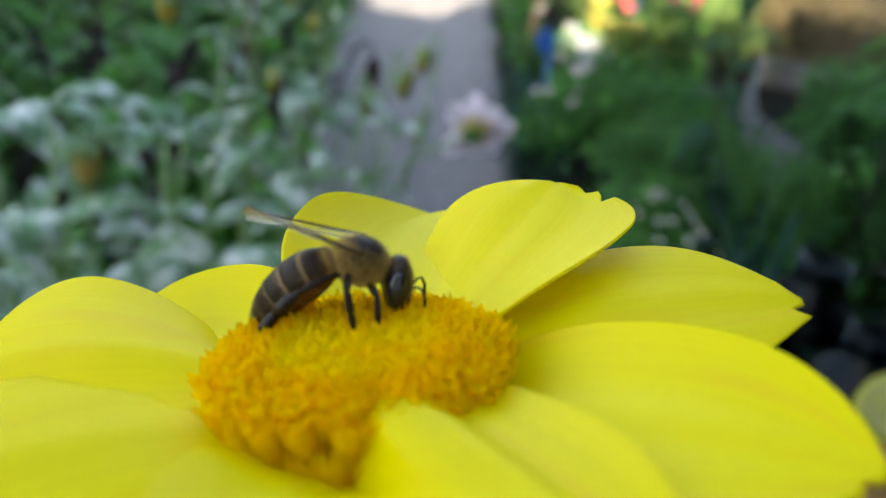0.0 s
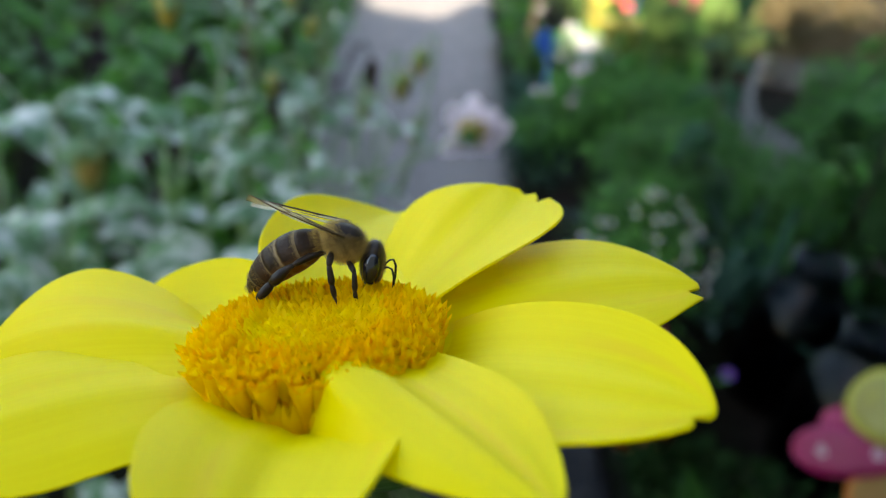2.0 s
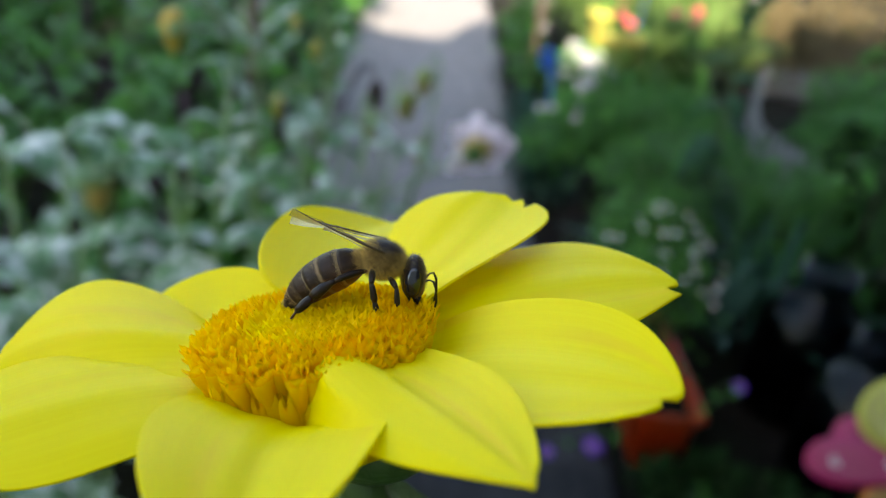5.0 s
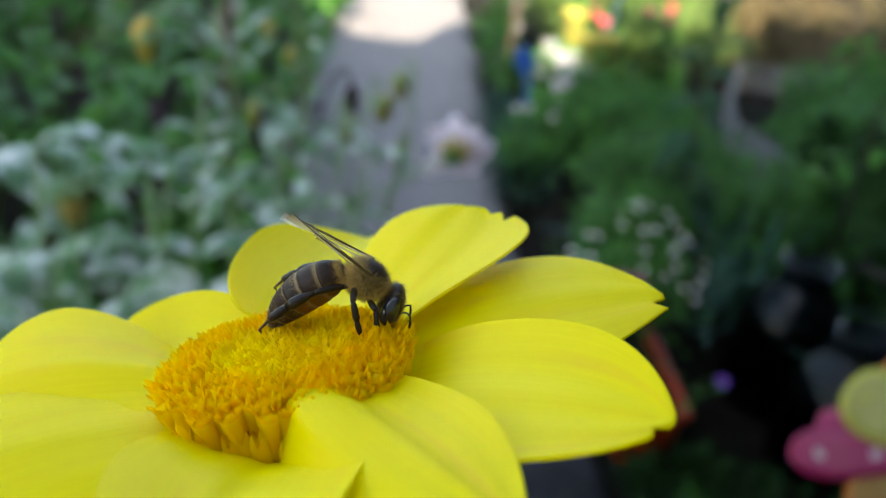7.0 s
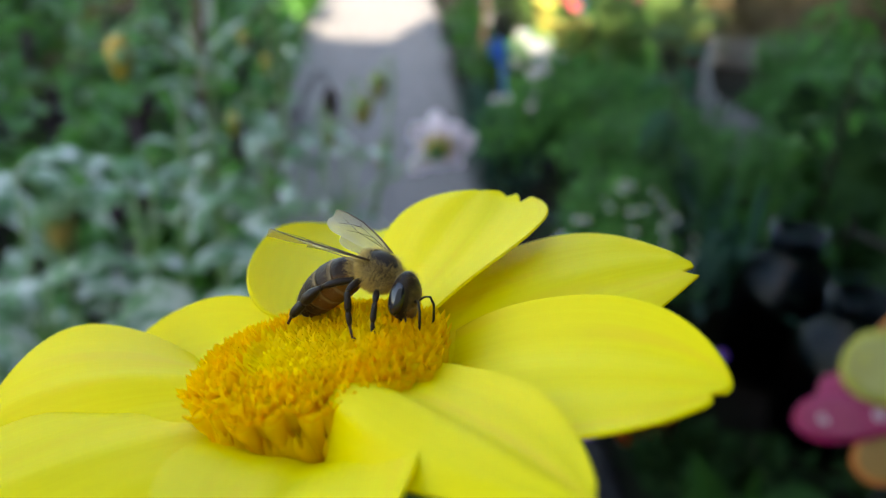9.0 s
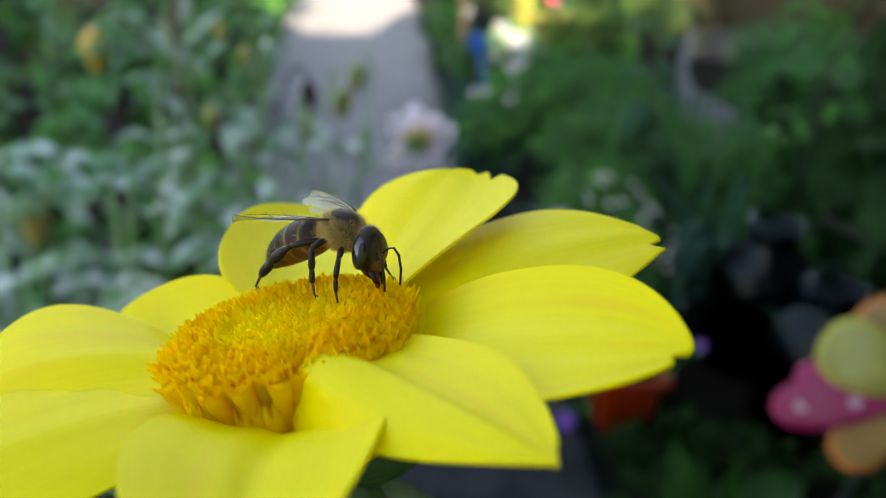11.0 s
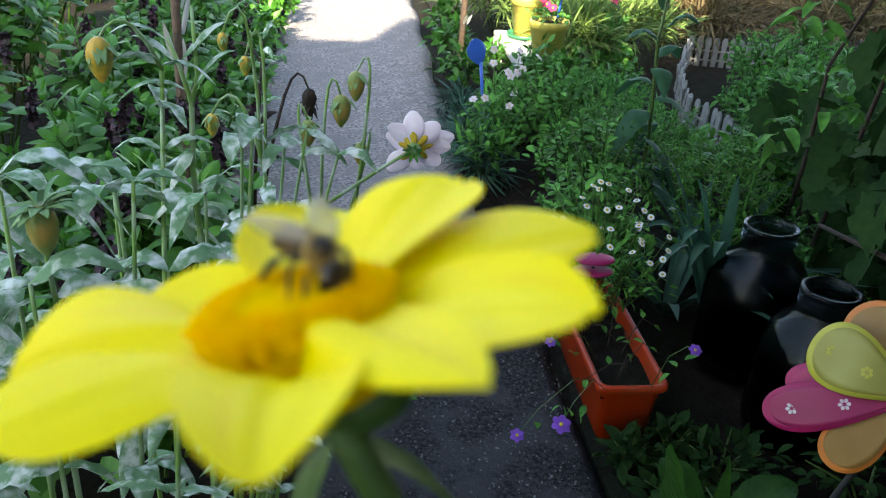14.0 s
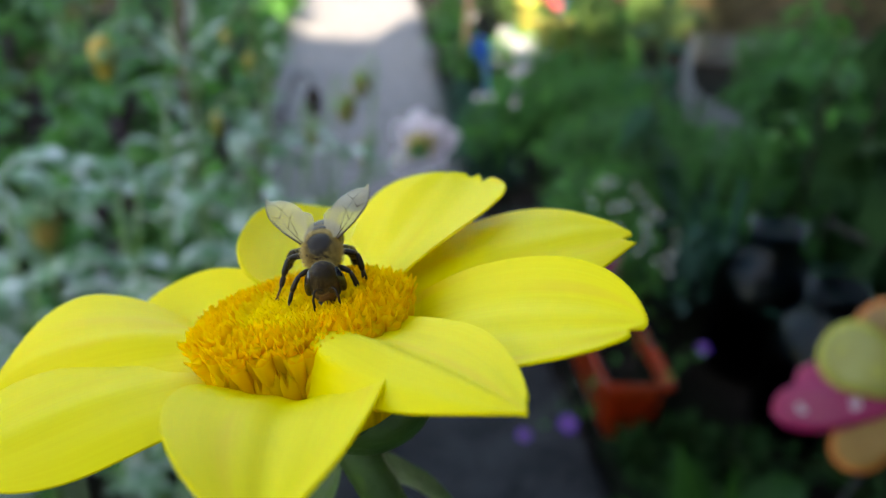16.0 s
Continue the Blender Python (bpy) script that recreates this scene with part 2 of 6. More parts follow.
M_MILL_ROSE = mat("mill_deep_pink", (0.336, 0.010, 0.096), (0.288, 0.008, 0.072), rough=0.45, scale=20, spread=0, translucent=0.2)
M_MILL_YELLOW = mat("mill_yellow", (0.319, 0.299, 0.071), (0.275, 0.248, 0.051), rough=0.45, scale=20, spread=0, translucent=0.3)
M_MILL_OLIVE = mat("mill_olive", (0.42, 0.40, 0.05), (0.36, 0.33, 0.04), rough=0.45, scale=20, spread=0, translucent=0.2)
M_MILL_ORANGE = mat("mill_orange", (0.306, 0.173, 0.048), (0.261, 0.140, 0.032), rough=0.45, scale=20, spread=0, translucent=0.3)
M_MILL_RUST = mat("mill_rust", (0.55, 0.18, 0.03), (0.45, 0.13, 0.02), rough=0.45, scale=20, spread=0, translucent=0.2)
M_GLASS = glass_material()
M_CHITIN = mat("bee_chitin", (0.012, 0.007, 0.005), (0.026, 0.014, 0.008), rough=0.36, scale=900, spread=0, spec=0.22, bump=0.15, bump_scale=3000)
M_AMBER = mat("bee_amber", (0.17, 0.065, 0.016), (0.09, 0.032, 0.010), rough=0.35, scale=700, spread=0, spec=0.5, bump=0.15, bump_scale=3000)
M_FUR = mat("bee_fur", (0.66, 0.44, 0.14), (0.44, 0.28, 0.08), rough=0.8, scale=600, spread=0.35)
M_FUR_DARK = mat("bee_fur_dark", (0.13, 0.09, 0.05), (0.07, 0.048, 0.028), rough=0.8, scale=600, spread=0.35)
M_EYE = mat("bee_eye", (0.008, 0.008, 0.012), (0.014, 0.013, 0.018), rough=0.12, scale=3000, spread=0, spec=0.6, bump=0.08, bump_scale=9000)
M_RING = ring_material("bee_ring", 0.12, (0.34, 0.25, 0.13))
M_RING_FRONT = ring_material("bee_ring_front", 0.52, (0.24, 0.16, 0.075))
M_FUR_HEAD = mat("bee_head_fur", (0.46, 0.33, 0.13), (0.30, 0.20, 0.08), rough=0.8, scale=600, spread=0.35)
M_FUR_FACE = mat("bee_face_fur", (0.50, 0.27, 0.055), (0.30, 0.15, 0.03), rough=0.8, scale=600, spread=0.35)
M_CLAW = mat("bee_claw", (0.07, 0.022, 0.010), (0.04, 0.013, 0.007), rough=0.4, scale=700, spread=0)
M_VEIN = mat("wing_vein", (0.06, 0.030, 0.012), (0.10, 0.052, 0.020), rough=0.5, scale=500, spread=0)
M_WING = wing_material()


# ---- building helpers ----
def mesh_object(name, verts, faces, material, parent=None, label="", smooth=True, uvs=None):
    me = bpy.data.meshes.new(name)
    me.from_pydata([tuple(map(float, v)) for v in verts], [], [tuple(map(int, f)) for f in faces])
    if uvs is not None:
        layer = me.uv_layers.new(name="UVMap")
        for loop in me.loops:
            layer.data[loop.index].uv = uvs[loop.vertex_index]
    for m in material if isinstance(material, (list, tuple)) else [material]:
        me.materials.append(m)
    if smooth:
        me.shade_smooth()
    ob = new(name, me)
    ob.parent = parent
    if label:
        tagged(ob, label)
    return ob


def part(name, bm, material, parent, label="", smooth=True):
    me = bpy.data.meshes.new(name)
    bmesh.ops.recalc_face_normals(bm, faces=bm.faces)
    bm.to_mesh(me)
    bm.free()
    for m in material if isinstance(material, (list, tuple)) else [material]:
        me.materials.append(m)
    if smooth:
        me.shade_smooth()
    ob = new(name, me)
    ob.parent = parent
    if label:
        tagged(ob, label)
    return ob


def thing(name, m, label, category, group="", kind=""):
    ob = tagged(new(name), label, category, group, kind)
    ob.matrix_basis = m
    return ob


def tube_data(points, radii, sides=8, cap=True):
    """A tapered tube along points: vertices and faces."""
    pts = [Vector(p) for p in points]
    verts, faces = [], []
    side = Vector((0.31, 0.87, 0.4)).normalized()
    for i, p in enumerate(pts):
        d = (pts[min(i + 1, len(pts) - 1)] - pts[max(i - 1, 0)]).normalized()
        u = (side - d * side.dot(d)).normalized()
        w = d.cross(u)
        side = u
        for k in range(sides):
            a = 2 * math.pi * k / sides
            verts.append(p + (u * math.cos(a) + w * math.sin(a)) * radii[i])
    for i in range(len(pts) - 1):
        for k in range(sides):
            a, b = i * sides + k, i * sides + (k + 1) % sides
            faces.append((a, b, b + sides, a + sides))
    if cap:
        faces.append(tuple(range(sides - 1, -1, -1)))
        n0 = (len(pts) - 1) * sides
        faces.append(tuple(range(n0, n0 + sides)))
    return verts, faces


def tube(name, points, radii, material, parent=None, label="", sides=8):
    v, f = tube_data(points, radii, sides)
    return mesh_object(name, v, f, material, parent, label)


def lathe_data(profile, sides=24):
    """Profile of (radius, height) turned about z."""
    verts, faces = [], []
    for r, z in profile:
        for k in range(sides):
            a = 2 * math.pi * k / sides
            verts.append((r * math.cos(a), r * math.sin(a), z))
    for i in range(len(profile) - 1):
        for k in range(sides):
            a, b = i * sides + k, i * sides + (k + 1) % sides
            faces.append((a, b, b + sides, a + sides))
    faces.append(tuple(range(sides - 1, -1, -1)))
    n0 = (len(profile) - 1) * sides
    faces.append(tuple(range(n0, n0 + sides)))
    return verts, faces


def merge(*parts):
    verts, faces = [], []
    for v, f in parts:
        k = len(verts)
        verts += list(v)
        faces += [tuple(i + k for i in q) for q in f]
    return verts, faces


def ellipsoid(name, centre, radii, material, parent, label="", seg=24, rings=16, turn=None):
    bm = bmesh.new()
    m = Matrix.Translation(centre) @ (turn or Matrix.Identity(4)) @ Matrix.Diagonal((*radii, 1))
    bmesh.ops.create_uvsphere(bm, u_segments=seg, v_segments=rings, radius=1, matrix=m)
    return part(name, bm, material, parent, label)


def leaf_template(kind):
    """Flat template: x along the leaf (0..1), y across (-0.5..0.5), faces; 'lobed' is a five-lobed blade."""
    if kind == "lobed":
        pts, faces = [(0.45, 0.0)], []
        n = 26
        for i in range(n):
            a = 2 * math.pi * i / n
            r = 0.41 + 0.065 * math.cos(5 * a) + 0.035 * math.cos(13 * a) + 0.02 * math.cos(11 * a + 1) - (0.22 if i == n // 2 else 0)
            pts.append((0.45 + r * math.cos(a) * 1.05, r * math.sin(a)))
        for i in range(n):
            faces.append((0, 1 + i, 1 + (i + 1) % n))
        return np.array(pts), faces
    st = {"oval": (0.05, 0.72, 1.0, 0.9, 0.55, 0.02), "lance": (0.12, 0.7, 1.0, 0.85, 0.5, 0.02), "blade": (0.6, 0.9, 1.0, 0.85, 0.55, 0.03),
          "petal": (0.25, 0.65, 0.95, 1.0, 0.8, 0.25)}[kind]
    pts, faces = [], []
    for i, w in enumerate(st):
        for k in (-0.5, 0.0, 0.5):
            pts.append((i / (len(st) - 1), k * w))
    for i in range(len(st) - 1):
        for k in range(2):
            a = i * 3 + k
            faces.append((a, a + 3, a + 4, a + 1))
    return np.array(pts), faces


def leaves_data(pos, way, nrm, length, width, droop=0.3, fold=0.25, kind="oval"):
    """Many leaves at once: arrays of places, directions, upper sides, lengths and widths."""
    tp, tf = leaf_template(kind)
    pos, way, nrm = (np.asarray(a, float) for a in (pos, way, nrm))
    n = len(pos)
    way = way / np.linalg.norm(way, axis=1, keepdims=True)
    side = np.cross(nrm, way)
    side /= np.linalg.norm(side, axis=1, keepdims=True) + 1e-9
    up = np.cross(way, side)
    length, width, droop = (np.broadcast_to(np.asarray(a, float), (n,)) for a in (length, width, droop))
    x, y = tp[:, 0], tp[:, 1]
    v = pos[:, None] + way[:, None] * (x[None] * length[:, None])[..., None] + side[:, None] * (y[None] * width[:, None])[..., None]
    h = fold * np.abs(y)[None] * width[:, None] - droop[:, None] * (x ** 2)[None] * length[:, None]
    v = v + up[:, None] * h[..., None]
    k = len(tp)
    faces = [tuple(i + j * k for i in f) for j in range(n) for f in tf]
    return v.reshape(-1, 3), faces


rng = np.random.default_rng(7)


def bush_leaves(centre, radii, n, size, wide=0.5, kind="oval", up=0.5, droop=0.3, spread=0.35, shell=0.55):
    """Leaves filling an uneven mound, denser towards its outside, facing out and up."""
    d = rng.normal(size=(n, 3))
    d /= np.linalg.norm(d, axis=1, keepdims=True)
    d[:, 2] = np.abs(d[:, 2]) * 1.1 - 0.15
    lump = 1 + 0.22 * np.sin(d[:, 0] * 5 + centre[0] * 9) * np.cos(d[:, 1] * 4 + centre[1] * 7) + 0.12 * np.sin(d[:, 2] * 9 + centre[0] * 5)
    r = (shell + (1 - shell) * rng.random(n)) * lump
    p = np.asarray(centre) + d * np.asarray(radii) * r[:, None]
    way = d + rng.normal(size=(n, 3)) * 0.6
    way[:, 2] += up * 0.3
    nr = d * 0.5 + rng.normal(size=(n, 3)) * 0.35
    nr[:, 2] += 0.9
    L = size * (1 + spread * (rng.random(n) * 2 - 1))
    return leaves_data(p, way, nr, L, L * wide, droop, 0.25, kind)


PROFILES = {"lance": lambda u: math.sin(math.pi * min(1, u ** 0.75)) ** 0.85, "broad": lambda u: 1.9 * u ** 0.55 * (1 - u) ** 0.75, "strap": lambda u: min(1, 0.5 + u * 3) * (1 - u ** 5) ** 0.8}


def blade_data(a, b, rise, width, shape="lance", cup=0.25, wave=0.0, roll=0.0, n=9):
    """One leaf blade from a to b, arched by rise, with a midrib fold and a wavy margin."""
    a, b = Vector(a), Vector(b)
    c = (a + b) / 2 + Vector((0, 0, 2 * rise))
    verts, faces = [], []
    for i in range(n + 1):
        u = i / n
        p = a * (1 - u) ** 2 + c * 2 * u * (1 - u) + b * u * u
        d = ((c - a) * (1 - u) + (b - c) * u).normalized()
        side = d.cross(Vector((0, 0, 1)))
        side = side.normalized() if side.length > 0.05 else Vector((1, 0, 0))
        side = Matrix.Rotation(radians(roll), 3, d) @ side
        up = side.cross(d)
        w = max(0.04, PROFILES[shape](u)) * width / 2
        for t in (-1, -0.55, 0, 0.55, 1):
            verts.append(p + side * (w * t) + up * (cup * w * abs(t) ** 1.4 + wave * w * math.sin(u * 17 + t * 2.3) * abs(t)))
    for i in range(n):
        for k in range(4):
            q = i * 5 + k
            faces.append((q, q + 5, q + 6, q + 1))
    return verts, faces


def arch_leaf(name, a, b, rise, width, material, parent, shape="lance", cup=0.25, wave=0.0, roll=0.0, label=""):
    v, f = blade_data(a, b, rise, width, shape, cup, wave, roll)
    return mesh_object(name, v, f, material, parent, label)


def shoot_mesh(name, levels, material, per=2, gap=0.02, shape="broad", wide=0.58, step=90.0, lean=8):
    """A leafy shoot, its tip at the origin: pairs or whorls of leaves down a stalk, the youngest smallest and steepest."""
    parts = []
    z = 0.0
    for k, (ln, el) in enumerate(levels):
        for j in range(per):
            az = radians(k * step + j * 360 / per + rng.normal() * lean)
            e = radians(el + rng.normal() * 9)
            d = Vector((math.cos(az) * math.cos(e), math.sin(az) * math.cos(e), math.sin(e)))
            L = ln * (0.85 + 0.3 * rng.random())
            parts.append(blade_data(d * 0.004 + Vector((0, 0, z)), d * L + Vector((0, 0, z)), L * 0.07, L * wide, shape, -0.35 + 0.5 * rng.random(), 0.06, rng.normal() * 12, 6))
        z -= gap * (0.5 + 0.5 * min(1, k / 2)) * (0.85 + 0.3 * rng.random())
    parts.append(tube_data([(0, 0, z - 0.06), (0, 0, z * 0.5), (0, 0, 0.002)], [0.003, 0.0024, 0.0012], 5))
    v, f = merge(*parts)
    me = bpy.data.meshes.new(name)
    me.from_pydata([tuple(q) for q in v], [], f)
    me.materials.append(material)
    me.shade_smooth()
    return me


# ---- setting ----
def slab(name, x0, x1, y0, y1, z0, z1, material, label, category, nx=1, ny=1, wave=0.0):
    """A solid sheet with an uneven top."""
    verts, faces = [], []
    for j in range(ny + 1):
        for i in range(nx + 1):
            x, y = x0 + (x1 - x0) * i / nx, y0 + (y1 - y0) * j / ny
            verts.append((x, y, z1 + wave * noise.noise((x * 1.3, y * 1.3, 0.5))))
    for j in range(ny):
        for i in range(nx):
            a = j * (nx + 1) + i
            faces.append((a, a + 1, a + nx + 2, a + nx + 1))
    k = len(verts)
    verts += [(x0, y0, z0), (x1, y0, z0), (x1, y1, z0), (x0, y1, z0)]
    faces.append((k + 3, k + 2, k + 1, k))
    c = [0, nx, (ny + 1) * (nx + 1) - 1, ny * (nx + 1)]
    rim = [[*range(0, nx + 1)], [nx + j * (nx + 1) for j in range(ny + 1)],
           [c[2] - i for i in range(nx + 1)], [c[3] - j * (nx + 1) for j in range(ny + 1)]]
    for s, edge in enumerate(rim):
        faces.append((k + s, k + (s + 1) % 4, *reversed(edge)))
    return tagged(mesh_object(name, verts, faces, material, smooth=False), label, category, kind="structure")


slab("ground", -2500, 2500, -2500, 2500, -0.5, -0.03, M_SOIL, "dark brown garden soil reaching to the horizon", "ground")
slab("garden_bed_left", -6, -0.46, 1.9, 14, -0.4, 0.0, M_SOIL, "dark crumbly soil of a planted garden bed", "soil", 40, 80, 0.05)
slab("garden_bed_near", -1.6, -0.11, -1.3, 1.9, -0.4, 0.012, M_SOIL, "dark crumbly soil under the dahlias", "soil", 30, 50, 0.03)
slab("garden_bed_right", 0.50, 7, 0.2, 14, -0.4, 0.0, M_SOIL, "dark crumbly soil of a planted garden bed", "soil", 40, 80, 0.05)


def path_sheet(y0, y1, ny, material, lift, label, left, right):
    """Stretch of garden path with ragged edges."""
    verts, faces = [], []
    nx = 16
    for j in range(ny + 1):
        y = y0 + (y1 - y0) * j / ny
        xl = left + 0.03 * noise.noise((0, y * 2.2, 3)) + 0.012 * noise.noise((0, y * 11, 9))
        xr = right + 0.025 * noise.noise((0, y * 2.0, 6)) + 0.012 * noise.noise((0, y * 11, 2))
        for i in range(nx + 1):
            x = xl + (xr - xl) * i / nx
            edge = min(i, nx - i)
            z = lift + 0.006 * noise.noise((x * 3, y * 3, 0)) - (0.03 if edge == 0 else 0)
            verts.append((x, y, z))
    for j in range(ny):
        for i in range(nx):
            a = j * (nx + 1) + i
            faces.append((a, a + 1, a + nx + 2, a + nx + 1))
    ob = mesh_object("path", verts, faces, material)
    mod = ob.modifiers.new("thick", "SOLIDIFY")
    mod.thickness, mod.offset = 0.08, -1
    return tagged(ob, label, "path", kind="structure")


path_sheet(2.12, 13.7, 124, M_PATH, 0.016, "light grey worn concrete path with dusty edges", -0.44, 0.405)
path_sheet(-1.3, 2.10, 42, M_SLAB, 0.020, "coarse near slab of the path, shade included in its dark grey", -0.12, 0.487)
# unseen walls added behind the camera; their stepped tops shape shade and sun patches
for k, (x0, x1, h) in enumerate(((-3.7, -2.62, 5.74), (-2.62, -2.05, 6.25), (-2.05, -0.70, 5.30), (-0.70, 30, 6.2))):
    slab(f"shade_wall_{k + 1}", x0, x1, -2.8, -2.5, 0, h, M_WALL, "unseen pale wall added behind the camera, stepped to shade the garden", "wall")


def scattered_grit(name, n, x0, x1, y0, y1, z, size, material, label):
    """Loose stones lying on a surface, one sheet of stuff."""
    ico = [(0, 0, 1), (0.9, 0, 0.2), (0.28, 0.85, 0.2), (-0.72, 0.52, 0.2), (-0.72, -0.52, 0.2), (0.28, -0.85, 0.2), (0, 0, -0.6)]
    tri = [(0, i, i % 5 + 1) for i in range(1, 6)] + [(6, i % 5 + 1, i) for i in range(1, 6)]
    verts, faces = [], []
    for k in range(n):
        r = size * (0.4 + 1.2 * rng.random() ** 3)
        m = pose(x0 + (x1 - x0) * rng.random(), y0 + (y1 - y0) * rng.random(), z + r * 0.3, rng.normal() * 30, rng.normal() * 30, rng.random() * 360)
        q = len(verts)
        verts += [m @ Vector((x * r, y * r * 0.8, h * r * 0.7)) for x, y, h in ico]
        faces += [tuple(i + q for i in f) for f in tri]
    return tagged(mesh_object(name, verts, faces, material, smooth=False), label, "gravel", kind="stuff")


scattered_grit("path_grit", 900, -0.42, 0.39, 2.8, 6.4, 0.016, 0.004, M_GRIT, "loose pale grit scattered on the concrete path")
scattered_grit("slab_grit", 6000, -0.10, 0.47, 0.75, 2.2, 0.020, 0.0026, M_SLAB_GRIT, "loose pale grit scattered on the dark slab")

# ---- the yellow dahlia ----
CENTRE = Vector((-0.0078, 0.0712, 1.1025))
dahlia = thing("dahlia_flower", pose(*CENTRE, 0, -16, 0), "open lemon-yellow single dahlia flower on a green stem", "flower")
# azimuth, base height, rise, fall, bend, length, half width, widest at, left and right cupping, roll, twist, left and right base width, fold, tip, notches (place, depth, width), ring, hem
PETALS = [
    (52.3, -0.00316, 19.3, -16.3, 10.7, 0.0258, 0.01083, 0.678, -0.171, 0.072, -29.8, 39.5, 0.580, 0.65, 2.05, 0.44, ((-0.34, 0.030, 0.09), (-0.535, 0.065, 0.07)), 0.0073, 0.0000),
    (81.3, -0.00149, -0.6, -12.3, 3.0, 0.0298, 0.01111, 0.468, 0.415, 0.238, 7.5, -3.7, 0.535, 0.62, 2.01, 0.64, ((-0.55, 0.09, 0.09), (-0.82, 0.08, 0.1)), 0.0075, 0.0000),
    (152.8, -0.00198, 0.1, -36.7, -3.0, 0.0343, 0.01113, 0.559, 0.331, 0.375, 2.1, 3.6, 0.604, 0.47, 2.04, 0.57, ((0.1, 0.03, 0.1),), 0.0075, 0.0000),
    (174.3, -0.00040, 27.2, -57.3, -6.3, 0.0301, 0.01134, 0.675, -0.090, -0.571, 12.2, -56.6, 0.494, 0.52, 1.18, 0.58, ((-0.1, 0.03, 0.1),), 0.0075, 0.0000),
    (204.9, -0.00153, 31.9, -40.3, 7.9, 0.0272, 0.01149, 0.526, -0.171, -0.142, 13.0, -15.4, 0.466, 0.57, 1.79, 0.44, ((0.1, 0.03, 0.1),), 0.0075, 0.0000),
    (272.2, -0.00554, 51.5, -55.3, 2.6, 0.0342, 0.00868, 0.390, 0.510, 0.031, -20.8, -3.4, 0.30, 0.12, 1.45, 0.71, ((0.0, 0.02, 0.1),), 0.0076, 0.0000),
    (303.3, 0.00243, 15.1, -11.1, -4.2, 0.0297, 0.00635, 0.341, 0.300, -0.458, -29.4, 8.2, 0.670, 0.74, 1.77, 0.91, ((0.15, 0.01, 0.1),), 0.0084, 0.0065),
    (325.0, -0.00309, 28.5, -28.0, 4.9, 0.0306, 0.01068, 0.386, 0.187, 0.116, -2.0, -3.4, 0.706, 0.42, 2.19, 0.74, ((-0.12, 0.025, 0.06),), 0.0083, 0.0000),
    (11.1, -0.00180, 11.8, -26.5, 1.0, 0.0302, 0.01227, 0.572, -0.104, 0.020, 4.0, -2.0, 0.725, 0.51, 2.19, 0.55, ((-0.14, 0.09, 0.06), (-1.0, 0.34, 0.8)), 0.0078, 0.0000),
]


